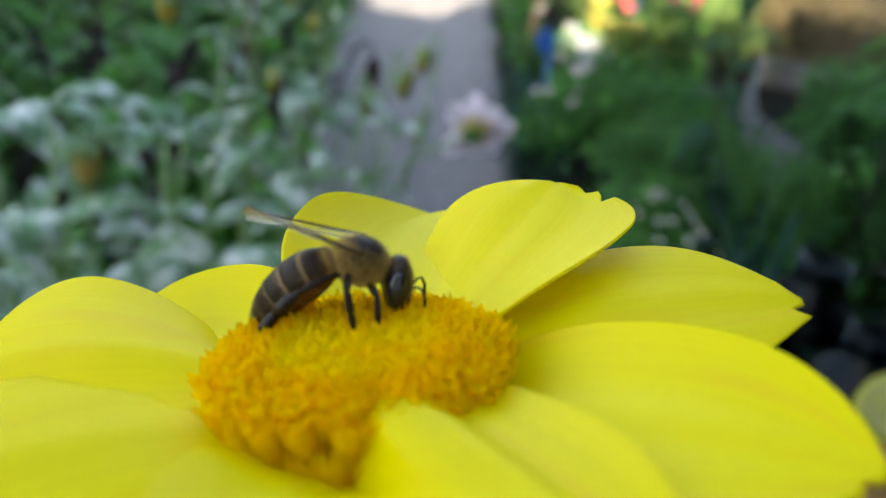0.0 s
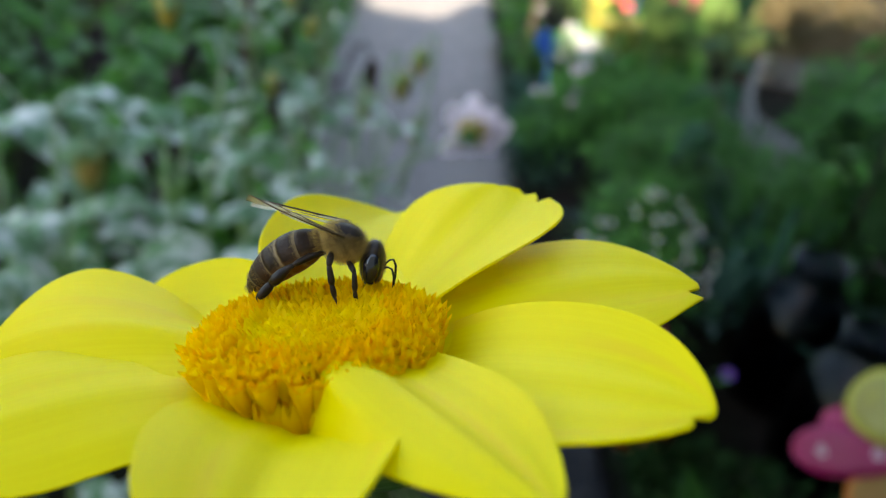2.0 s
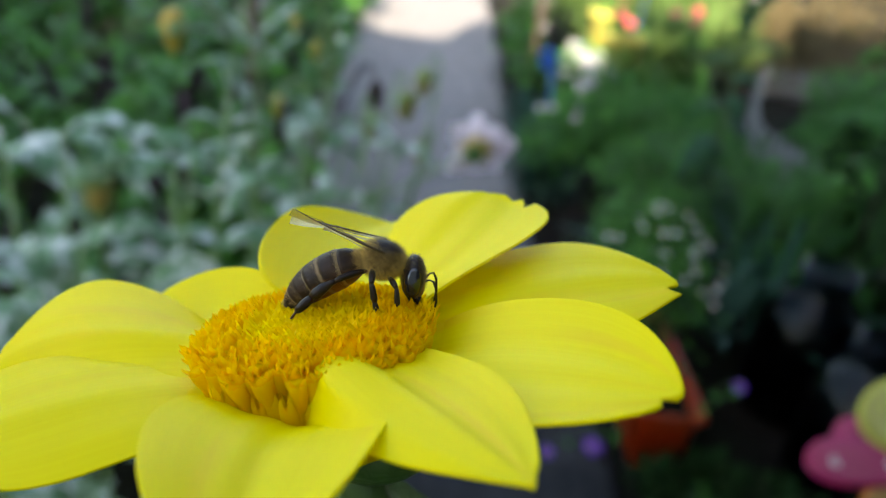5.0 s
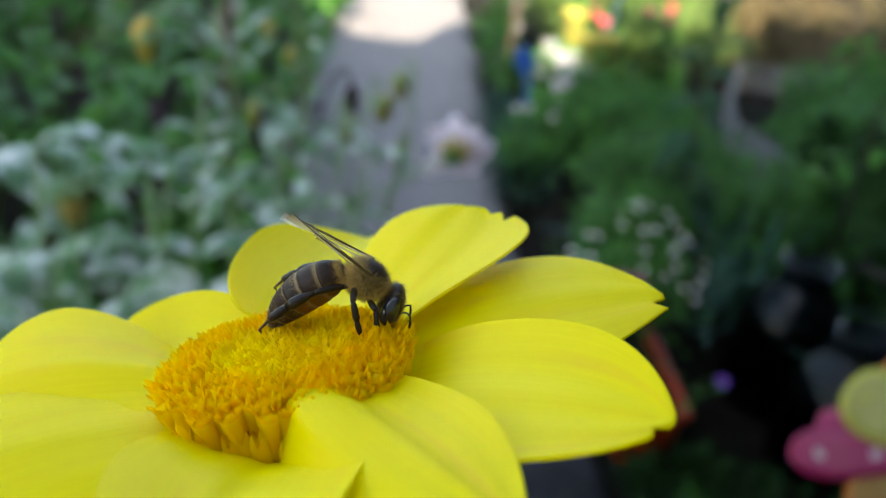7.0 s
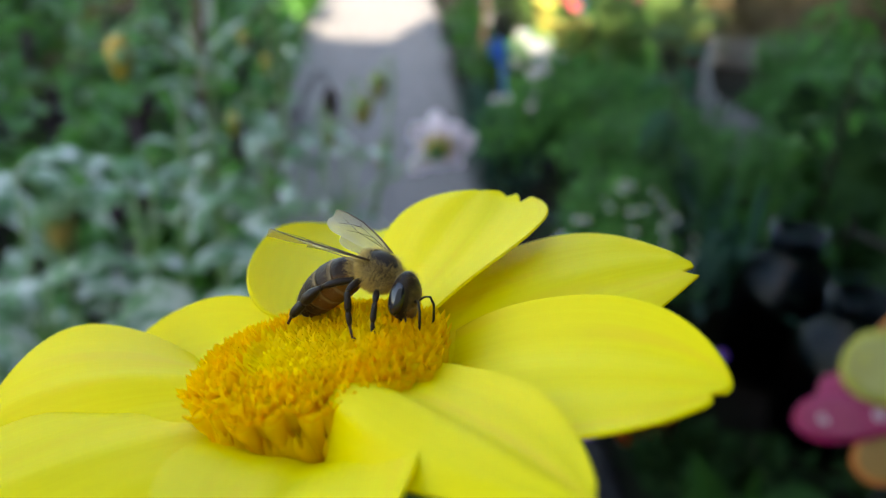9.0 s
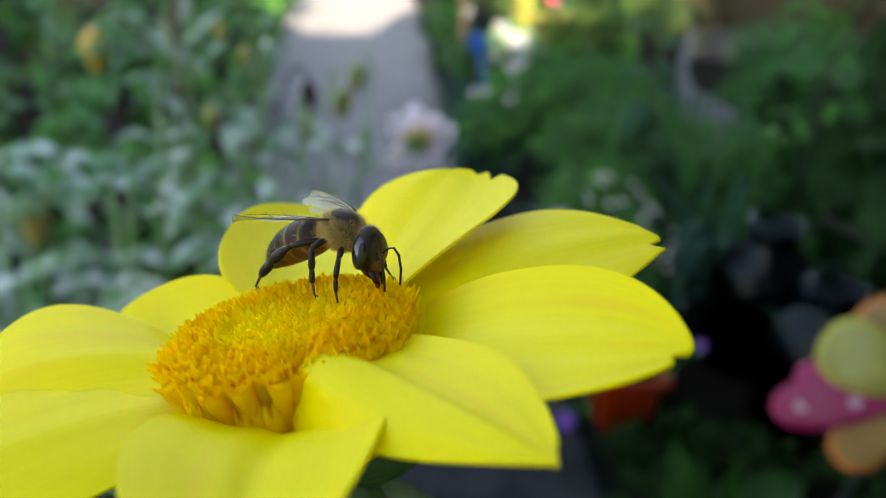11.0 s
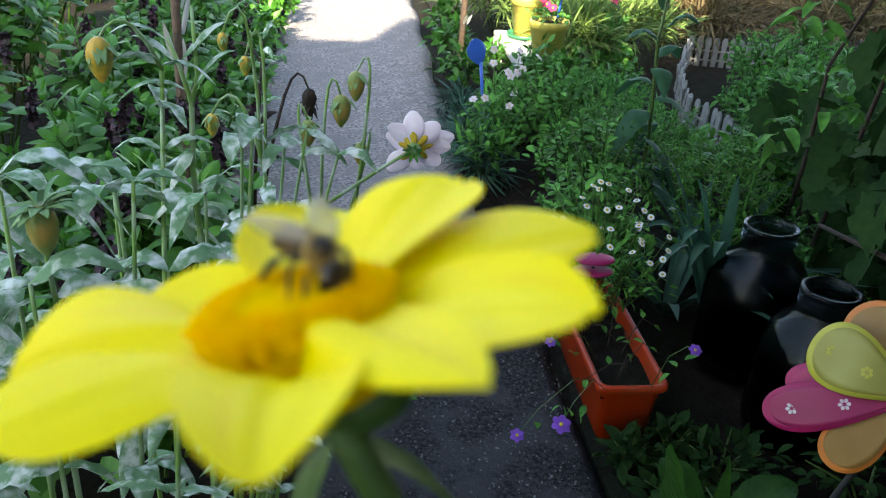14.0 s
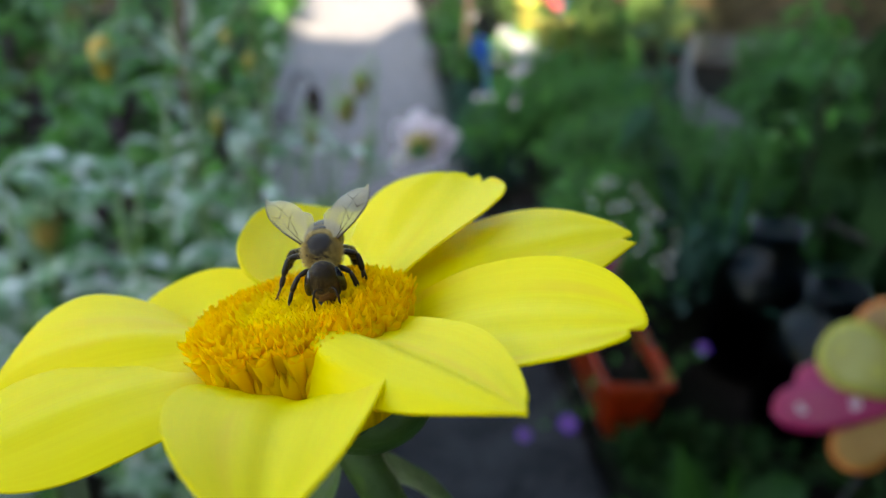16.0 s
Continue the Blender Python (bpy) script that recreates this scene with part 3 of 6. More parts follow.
def ray_petal(p, ns=40, nt=57):
    """One ray petal: an arched midrib, a blade that widens and narrows along it, cupped, rolled and toothed at the tip."""
    az, h0, e0, e1, bend, length, half, sm, cl, cr, r0, r1, bl, br, fq, te, notches, ring, hem = p
    te, fq = min(1, max(0.35, te)), min(2.5, max(1.05, fq))
    A = radians(az)
    steps = 160
    c = Vector((ring * math.cos(A), ring * math.sin(A), h0))
    spine_rows, wl, wr = [], [], []
    for q in range(steps + 1):
        s = q / steps
        a, e = A + radians(bend) * s * s, radians(e0 + e1 * s)
        d = Vector((math.cos(a) * math.cos(e), math.sin(a) * math.cos(e), math.sin(e)))
        if q:
            c = c + d * (length / steps)
        lat = Vector((-math.sin(a), math.cos(a), 0))
        nor = d.cross(lat)
        ro = radians(r0 + r1 * s)
        spine_rows.append((c.copy(), lat * math.cos(ro) + nor * math.sin(ro), nor * math.cos(ro) - lat * math.sin(ro)))
        for b0, out in ((bl, wl), (br, wr)):
            if s < sm:
                w = b0 + (1 - b0) * math.sqrt(max(0, 1 - (1 - s / sm) ** 2))
            else:
                w = max(0, 1 - ((s - sm) / (1 - sm)) ** 2.3) ** te
            out.append(w * half)
    verts, faces, uvs = [], [], []
    for k in range(nt):
        y = half * math.sin(math.pi / 2 * (-1 + 2 * k / (nt - 1))) * 0.9985
        ws = wl if y > 0 else wr
        fit = [q for q in range(steps + 1) if ws[q] >= abs(y)] or [max(range(steps + 1), key=lambda q: ws[q])]
        q0, q1 = fit[0], fit[-1]
        # place of the true margin between two steps
        if q0 > 0:
            q0 -= (ws[q0] - abs(y)) / (ws[q0] - ws[q0 - 1] + 1e-12)
        if q1 < steps:
            q1 += (ws[q1] - abs(y)) / (ws[q1] - ws[q1 + 1] + 1e-12)
        q0, q1 = max(0.0, q0), min(float(steps), q1)
        q1 = max(q0, q1 - steps * sum(dp * max(0, 1 - abs(y / half - at) / wd) for at, dp, wd in notches))
        for i in range(ns):
            q = q0 + (q1 - q0) * (1 - (1 - i / (ns - 1)) ** 1.2)
            j = min(steps - 1, int(q))
            u = q - j
            (ca, la, na), (cb, lb, nb) = spine_rows[j], spine_rows[j + 1]
            cc, l2, n2 = ca.lerp(cb, u), la.lerp(lb, u), na.lerp(nb, u)
            w = max(1e-6, ws[j] + (ws[j + 1] - ws[j]) * u, abs(y))
            s, t = q / steps, y / w
            lift = w * (cl if t > 0 else cr) * abs(t) ** fq
            ridge = 0.00014 * math.cos(t * 11 + az) * (1 - abs(t)) * min(1, 4 * s)
            wave = 0.00030 * math.sin(s * 9 + az + t * 2) * abs(t) ** 2 * s
            drop = hem * max(0, (-t - 0.7) / 0.3) * max(0, 1 - s / 0.6) ** 1.3
            drop -= 0.26 * hem * math.exp(-((t + 0.42) / 0.42) ** 2) * max(0, 1 - s / 0.5)
            verts.append(cc + l2 * y + n2 * (lift + ridge + wave) - Vector((0, 0, drop)))
            uvs.append((s, 0.5 + t / 2))
    for k in range(nt - 1):
        for i in range(ns - 1):
            a = k * ns + i
            faces.append((a, a + 1, a + ns + 1, a + ns))
    ob = mesh_object("ray_petal", verts, faces, M_PETAL, dahlia, uvs=uvs)
    mod = ob.modifiers.new("thick", "SOLIDIFY")
    mod.thickness, mod.offset = 0.00028, -1
    return ob


for p in PETALS:
    ray_petal(p)


def floret_mesh(name, height, radius, flare, lobes, materials):
    """A tubular disc floret: a slim tube, swollen above, ending in blunt lobes that close (flare below 0) or spread."""
    sides = lobes * 2
    rings = [(0.55, 0.0), (0.72, 0.40), (1.0, 0.66), (0.98, 0.82)]
    verts, faces, tips = [], [], []
    for r, z in rings:
        for k in range(sides):
            a = 2 * math.pi * k / sides
            g = 1.0 if k % 2 else 0.90
            verts.append((r * g * radius * math.cos(a), r * g * radius * math.sin(a), z * height))
    for i in range(len(rings) - 1):
        for k in range(sides):
            a, b = i * sides + k, i * sides + (k + 1) % sides
            faces.append((a, b, b + sides, a + sides))
    top = (len(rings) - 1) * sides
    for j in range(lobes):
        k = 2 * j + 1
        a = 2 * math.pi * k / sides
        for e, (reach, z) in enumerate(((0.95 + flare * 0.6, 0.93), (0.72 + flare, 1.0 + 0.03 * (j % 2)))):
            verts.append((reach * radius * math.cos(a), reach * radius * math.sin(a), height * z))
        m, tip = len(verts) - 2, len(verts) - 1
        lo, mid, hi = top + (k - 1) % sides, top + k, top + (k + 1) % sides
        tips += [(lo, mid, m), (mid, hi, m), (lo, m, tip), (m, hi, tip)]
    verts.append((0, 0, height * 0.86))
    for k in range(sides):
        faces.append((top + k, top + (k + 1) % sides, len(verts) - 1))
    me = bpy.data.meshes.new(name)
    me.from_pydata(verts, [], faces + tips)
    me.materials.append(materials[0])
    me.materials.append(materials[1])
    for f in me.polygons:
        f.material_index = 1 if f.index >= len(faces) else 0
    me.shade_smooth()
    return me


DISC = pose(-0.00723, 0.06757, 1.10572, -9.4, -12.7, 0)
disc_v, disc_f = lathe_data([(0.0072, -0.0095), (0.0088, -0.0070), (0.0094, -0.0045), (0.0094, -0.0010), (0.0084, 0.0006), (0.004, 0.0011), (0.0002, 0.0011)], 40)
disc = mesh_object("disc", disc_v, disc_f, M_FLORET, dahlia, "golden flower disc packed with florets")
disc.matrix_basis = dahlia.matrix_basis.inverted() @ DISC
open_floret = floret_mesh("open_floret", 0.0050, 0.00090, 0.45, 5, (M_FLORET, M_FLORET_TIP))
mid_floret = floret_mesh("half_open_floret", 0.0046, 0.00092, -0.10, 5, (M_FLORET, M_FLORET_TIP))
shut_floret = floret_mesh("closed_floret", 0.0043, 0.00090, -0.45, 5, (M_FLORET, M_FLORET))
TOTAL = 480
inner, skirt = [], []
for k in range(TOTAL):
    r = math.sqrt((k + 0.5) / TOTAL)
    a = k * 2.399963 + rng.normal() * 0.06
    rr = r * 0.0097
    z = -0.0026 - 0.0014 * max(0, r - 0.75) / 0.25
    me = open_floret if r > 0.84 else (mid_floret if r > 0.55 else shut_floret)
    lean = 2 + 15 * r ** 2 + rng.normal() * 3.5
    m = Matrix.Translation((rr * math.cos(a), rr * math.sin(a), z)) @ Matrix.Rotation(a + rng.normal() * 0.25, 4, "Z") @ Matrix.Rotation(radians(lean), 4, "Y") @ Matrix.Diagonal((1, 1, 0.97 + 0.10 * rng.random(), 1))
    if k < TOTAL - 295:
        inner.append(([m @ v.co for v in me.vertices], [tuple(f.vertices) for f in me.polygons]))
        continue
    ob = new("floret", me)
    ob.parent = disc
    ob.matrix_basis = m
v, f = merge(*inner)
tagged(mesh_object("floret_cushion", v, f, M_FLORET, disc, "closed yellow florets at the disc centre"), kind="stuff")
for k in range(128):
    a = 2 * math.pi * k / 128 + rng.normal() * 0.015
    m = Matrix.Translation((0.0084 * math.cos(a), 0.0084 * math.sin(a), -0.0095)) @ Matrix.Rotation(a, 4, "Z") @ Matrix.Rotation(radians(8 + rng.normal() * 3), 4, "Y") @ Matrix.Diagonal((1.12, 1.12, 1.72 + 0.25 * rng.random(), 1))
    skirt.append(([m @ v.co for v in mid_floret.vertices], [tuple(f.vertices) for f in mid_floret.polygons]))
v, f = merge(*skirt)
tagged(mesh_object("floret_skirt", v, f, M_FLORET, disc, "long pale yellow florets round the disc side"), kind="stuff")

# receptacle, bracts and stem
cup_v, cup_f = lathe_data([(0.0028, -0.0135), (0.0066, -0.0115), (0.0090, -0.0075), (0.0092, -0.0042), (0.0088, -0.0026)], 28)
mesh_object("receptacle", cup_v, cup_f, M_STEM, dahlia, "dark green flower base")
ellipsoid("calyx", (0.0042, 0.002, -0.0122), (0.0076, 0.0074, 0.0058), M_STEM, dahlia, "dark green rounded calyx", 28, 18)
for k in range(8):
    a = k * math.pi / 4 + 0.2
    d = Vector((math.cos(a), math.sin(a), 0))
    v, f = leaves_data([d * 0.006 + Vector((0, 0, -0.0085))], [d * 0.5 + Vector((0, 0, 0.4))], [(0, 0, 1)], 0.007, 0.0055, 0.2, 0.2, "oval")
    ob = mesh_object("bract", v, f, M_STEM, dahlia)
    ob.modifiers.new("thick", "SOLIDIFY").thickness = 0.0004
stem = tube("flower_stem", [(0, 0, -0.009), (0.003, 0.0, -0.03), (0.012, 0.004, -0.08), (0.04, 0.01, -0.2), (0.13, 0.01, -0.6), (0.235, 0.01, -1.05)],
            [0.0026, 0.0024, 0.0028, 0.004, 0.006, 0.008], M_STEM, dahlia, "smooth green flower stem", 12)
for p, w, ln in (((0.010, 0.0, -0.084), (0.9, -0.15, -0.75), 0.06), ((0.010, 0.004, -0.08), (-0.5, -0.6, 0.1), 0.05), ((0.02, 0.006, -0.12), (0.6, 0.7, 0.0), 0.09)):
    v, f = leaves_data([p], [w], [(0, 0, 1)], ln, ln * 0.5, 0.25, 0.3, "oval")
    ob = mesh_object("stem_leaf", v, f, M_HERB, dahlia, "dark green dahlia leaf")
    ob.modifiers.new("round", "SUBSURF").levels = 2
    ob.modifiers.new("thick", "SOLIDIFY").thickness = 0.0004


to_flower = dahlia.matrix_basis.inverted()
for a, b, rise, w in (((-0.001, 0.084, 1.0725), (0.018, 0.088, 1.054), 0.003, 0.011), ((-0.0035, 0.080, 1.077), (-0.010, 0.074, 1.052), 0.002, 0.009)):
    arch_leaf("stem_leaf", to_flower @ Vector(a), to_flower @ Vector(b), rise, w, M_STEM, dahlia, "broad", 0.3, 0.05, 0, "glossy green stem leaf")


# ---- the honeybee: forward is x, its left is y ----
WAIST = (-0.00235, 0, -0.00153)
bee = thing("honeybee", pose(-0.008, 0.072, 1.111), "brown-and-black striped honeybee feeding on the flower disc", "bee")


def hairs(name, centre, radii, n, length, material, parent, width=0.000017, back=0.5, keep=None, label=""):
    d = rng.normal(size=(n, 3))
    d /= np.linalg.norm(d, axis=1, keepdims=True)
    if keep:
        d = d[[keep(*q) for q in d]]
        n = len(d)
    rad = np.asarray(radii)
    p = np.asarray(centre) + d * rad * 0.97
    nr = d / rad
    nr /= np.linalg.norm(nr, axis=1, keepdims=True)
    way = nr + rng.normal(size=(n, 3)) * 0.38 + np.array([-back, 0, 0]) * 0.5
    way /= np.linalg.norm(way, axis=1, keepdims=True)
    side = np.cross(way, rng.normal(size=(n, 3)))
    side /= np.linalg.norm(side, axis=1, keepdims=True)
    L = length * (0.6 + 0.8 * rng.random((n, 1)))
    o = np.cross(way, side)
    v = np.stack([p + side * width, p - side * width * 0.5 + o * width * 0.87, p - side * width * 0.5 - o * width * 0.87, p + way * L], 1).reshape(-1, 3)
    f = [(4 * i + a, 4 * i + b, 4 * i + 3) for i in range(n) for a, b in ((0, 1), (1, 2), (2, 0))]
    ob = mesh_object(name, v, f, material, parent, label)
    return tagged(ob, kind="stuff")


thorax = ellipsoid("thorax", (0, 0, 0), (0.0020, 0.00174, 0.00174), M_CHITIN, bee, "dark furry thorax")
BACK = lambda x, y, z: z > 0.25 and rng.random() < 1.7 - 2.3 * (y * y + (x - 0.1) ** 2)
hairs("thorax_fur", (0, 0, 0), (0.0020, 0.00172, 0.00172), 12000, 0.00060, M_FUR, thorax, width=0.000011, label="tan fur", keep=lambda x, y, z: not BACK(x, y, z))
hairs("thorax_back_fur", (0, 0, 0), (0.0020, 0.00172, 0.00172), 6000, 0.00032, M_FUR_DARK, thorax, width=0.000011, label="short dark fur on the back", keep=lambda x, y, z: z > 0.45)
# head: flattened triangle facing forward and down
bm = bmesh.new()
bmesh.ops.create_uvsphere(bm, u_segments=28, v_segments=18, radius=1)
for v in bm.verts:
    x, y, z = v.co
    low = max(0.0, -z)
    v.co = Vector((x * 0.00120 * (1 - 0.25 * low), y * 0.00174 * (1 - 0.46 * low * low), z * 0.00244 + 0.0001 * x))
head = part("head", bm, M_CHITIN, bee, "dark brown head")
head.matrix_basis = pose(0.00330, 0, -0.00115, 0, -14, 0)
for side in (1, -1):
    ellipsoid("eye", (-0.00006, side * 0.00136, 0.00030), (0.00080, 0.00060, 0.00150), M_EYE, head, "glossy black compound eye", turn=pose(0, 0, 0, side * 14, 0, side * 12))
    tube("antenna", [(0.0011, side * 0.0003, -0.0001), (0.0015, side * 0.0007, 0.0003), (0.0019, side * 0.0010, 0.0003), (0.0022, side * 0.0012, -0.0004), (0.0023, side * 0.0012, -0.0017), (0.0021, side * 0.0011, -0.0031)],
         [0.00010, 0.00009, 0.00010, 0.00012, 0.00012, 0.00009], M_CHITIN, head)
    tube("mandible", [(0.0004, side * 0.0007, -0.0016), (0.0007, side * 0.0005, -0.0024), (0.0008, side * 0.0002, -0.0029)], [0.00032, 0.00026, 0.00008], M_CHITIN, head)
tube("proboscis", [(0.0002, 0, -0.0016), (0.0004, 0, -0.0026), (0.0006, 0, -0.0037), (0.0007, 0, -0.0047)], [0.00042, 0.00030, 0.00020, 0.0001], M_AMBER, head)
ellipsoid("face_plate", (0.00066, 0, -0.00085), (0.00046, 0.00085, 0.00095), M_AMBER, head, "amber-brown face plate")
hairs("face_fur", (0, 0, 0.0001), (0.00120, 0.0017, 0.0022), 3400, 0.00020, M_FUR_FACE, head, width=0.000011, back=-0.2, label="short golden-brown face fur", keep=lambda x, y, z: x > 0.25 and abs(y) < 0.62 and -0.85 < z < 0.55)
hairs("crown_fur", (0, 0, 0.0001), (0.00118, 0.0017, 0.0022), 2600, 0.00045, M_FUR_HEAD, head, width=0.000012, back=-0.6, label="brown tuft on the crown", keep=lambda x, y, z: abs(y) < 0.6 and z > 0.72)
hairs("head_fur", (0, 0, 0.0001), (0.00118, 0.0017, 0.0022), 1900, 0.00032, M_FUR_HEAD, head, width=0.000010, back=-0.3, keep=lambda x, y, z: abs(y) < 0.72 and z > -0.5)

abdomen = tagged(new("abdomen"), "striped tapering abdomen")
abdomen.parent = bee
abdomen.matrix_basis = pose(*WAIST, 0, -40, 0)
PROFILE = [(-0.0012, 0.0006), (-0.0006, 0.0012), (0.0002, 0.00168), (0.0014, 0.00203), (0.0030, 0.00208), (0.0046, 0.00190), (0.0062, 0.00150), (0.0074, 0.00098), (0.0081, 0.0005), (0.0085, 0.0001)]


def girth(x):
    for (a, ra), (b, rb) in zip(PROFILE, PROFILE[1:]):
        if x <= b:
            u = (x - a) / (b - a)
            return ra + (rb - ra) * u
    return PROFILE[-1][1]


SEGMENTS = [(-0.0011, 0.0010), (0.0008, 0.0028), (0.0027, 0.0044), (0.0041, 0.0057), (0.0054, 0.0068), (0.0065, 0.0078), (0.0076, 0.0084)]


def spine(x):
    """Arched centre line of the abdomen: place and slope at x metres behind the waist."""
    p, ang, step = Vector((0.0011, 0, 0)), 0.0, 0.0001
    for i in range(int((x + 0.0011) / step)):
        ang = radians(-13 + 4.2 * (i * step * 1000))
        p = p + Vector((-math.cos(ang), 0, -math.sin(ang))) * step
    return p, ang


for i, (xa, xb) in enumerate(SEGMENTS):
    verts, faces, uvs = [], [], []
    n, sides = 8, 32
    for j in range(n + 1):
        u = j / n
        x = xa + (xb - xa) * u
        r = girth(x) * (0.97 + 0.04 * u) if u < 0.97 else girth(x) * 0.985
        c, ang = spine(x)
        for k in range(sides):
            a = 2 * math.pi * k / sides
            up = Vector((-math.sin(ang), 0, math.cos(ang)))
            verts.append(c + up * (r * 0.94 * math.cos(a)) + Vector((0, r * math.sin(a), 0)))
            uvs.append((u, 0.5 + 0.5 * math.cos(a)))
    for j in range(n):
        for k in range(sides):
            a, b = j * sides + k, j * sides + (k + 1) % sides
            faces.append((a, b, b + sides, a + sides))
    faces.append(tuple(range(sides)))
    faces.append(tuple(range(n * sides, (n + 1) * sides)))
    mesh_object("abdomen_ring", verts, faces, M_RING_FRONT if i in (0, 1, 2) else M_RING, abdomen, uvs=uvs)
    c, ang = spine(xa * 0.7 + xb * 0.3)
    g = girth(xa * 0.7 + xb * 0.3)
    fur = hairs("abdomen_hair", (0, 0, 0), (0.00085, g, g * 0.94), 2600 if i == 0 else 1100, 0.00050 if i == 0 else 0.00026, M_FUR if i == 0 else M_FUR_HEAD, abdomen, width=0.000009, back=2.6, keep=lambda x, y, z: abs(x) < 0.55 and z > -0.5)
    fur.matrix_basis = Matrix.Translation(c) @ Matrix.Rotation(-ang, 4, "Y")

# wings: fore and hind blade with raised veins
wings = []
for side in (1, -1):
    wing = tagged(new("wing"), "clear amber-tinted wing with dark veins")
    wing.parent = bee
    wing.matrix_basis = pose(-0.0002, side * 0.0017, 0.0012, 0, 15, -side * 35)
    verts, faces = [], []
    n = 36
    for i in range(n + 1):
        u = math.sin(math.pi / 2 * i / n)
        lead = 0.00045 * math.sin(math.pi * u) - 0.0011 * max(0, (u - 0.6) / 0.4) ** 2
        prof = math.sin(math.pi / 2 * min(1, u / 0.6)) ** 0.9 if u < 0.6 else max(0, 1 - ((u - 0.6) / 0.4) ** 2.2) ** 0.55
        trail = -0.0004 * (1 - u) - 0.0011 * u ** 6 - 0.0026 * prof
        for q in range(5):
            w = lead + (trail - lead) * q / 4
            verts.append((-0.0092 * u, side * w, 0.00012 * math.sin(u * 9 + q) - 0.0002 * q * u))
    for i in range(n):
        for q in range(4):
            a = i * 5 + q
            faces.append((a, a + 5, a + 6, a + 1))
    mesh_object("forewing", verts, faces, M_WING, wing)
    verts, faces = [], []
    for i in range(n + 1):
        u = i / n
        for q in range(4):
            w = -0.0012 - 0.0018 * u * 0.3 - (0.0016 * math.sin(math.pi * u ** 1.1) ** 0.8) * q / 3
            verts.append((-0.0008 - 0.0049 * u, side * w, -0.00035 - 0.0001 * q))
    for i in range(n):
        for q in range(3):
            a = i * 4 + q
            faces.append((a, a + 4, a + 5, a + 1))
    mesh_object("hindwing", verts, faces, M_WING, wing)
    for pts, r in ((((0, 0.0001), (-0.003, 0.0004), (-0.0062, 0.00030), (-0.0080, -0.0003), (-0.0090, -0.0009)), 0.00011), (((0, -0.0001), (-0.003, -0.0002), (-0.0052, -0.0004)), 0.00005),
                   (((-0.0012, -0.0003), (-0.0042, -0.0011), (-0.0066, -0.0012)), 0.00004), (((-0.003, -0.0002), (-0.0042, -0.0011)), 0.00004),
                   (((-0.0052, -0.0004), (-0.006, -0.0012)), 0.00004), (((-0.0052, -0.0004), (-0.0066, 0.0003)), 0.00004),
                   (((-0.0042, -0.0011), (-0.0048, -0.0020)), 0.00003), (((-0.006, -0.0012), (-0.0064, -0.0021)), 0.00003), (((-0.006, -0.0012), (-0.0074, -0.0012), (-0.008, -0.0007)), 0.00003)):
        tube("vein", [(x, side * y, 0.0001) for x, y in pts], [r * (0.95 - 0.6 * k / (len(pts) - 1)) for k in range(len(pts))], M_VEIN, wing, sides=6)
    wings.append((wing, side))

# legs: thigh, shin and foot, each leg hinged at its hip
legs = []
LEGS = [("hind_leg", (-0.0012, 0.0009, -0.0013), [(0, 0, 0), (-0.0026, 0.0018, -0.0008), (-0.0043, 0.0024, -0.0027), (-0.0054, 0.0028, -0.0043), (-0.0059, 0.0030, -0.0056)], (0.00030, 0.00036, 0.00056, 0.00048, 0.00011)),
        ("middle_leg", (-0.0007, 0.0012, -0.0009), [(0, 0, 0), (0.0001, 0.0022, -0.0002), (0.0006, 0.0027, -0.0018), (0.0010, 0.0030, -0.0029), (0.0016, 0.0034, -0.0037)], (0.00029, 0.00034, 0.00034, 0.00028, 0.00010)),
        ("front_leg", (0.0010, 0.0011, -0.0012), [(0, 0, 0), (0.0008, 0.0014, -0.0003), (0.0011, 0.0021, -0.0018), (0.0014, 0.0024, -0.0030), (0.0020, 0.0027, -0.0039)], (0.00026, 0.00030, 0.00028, 0.00022, 0.00009))]
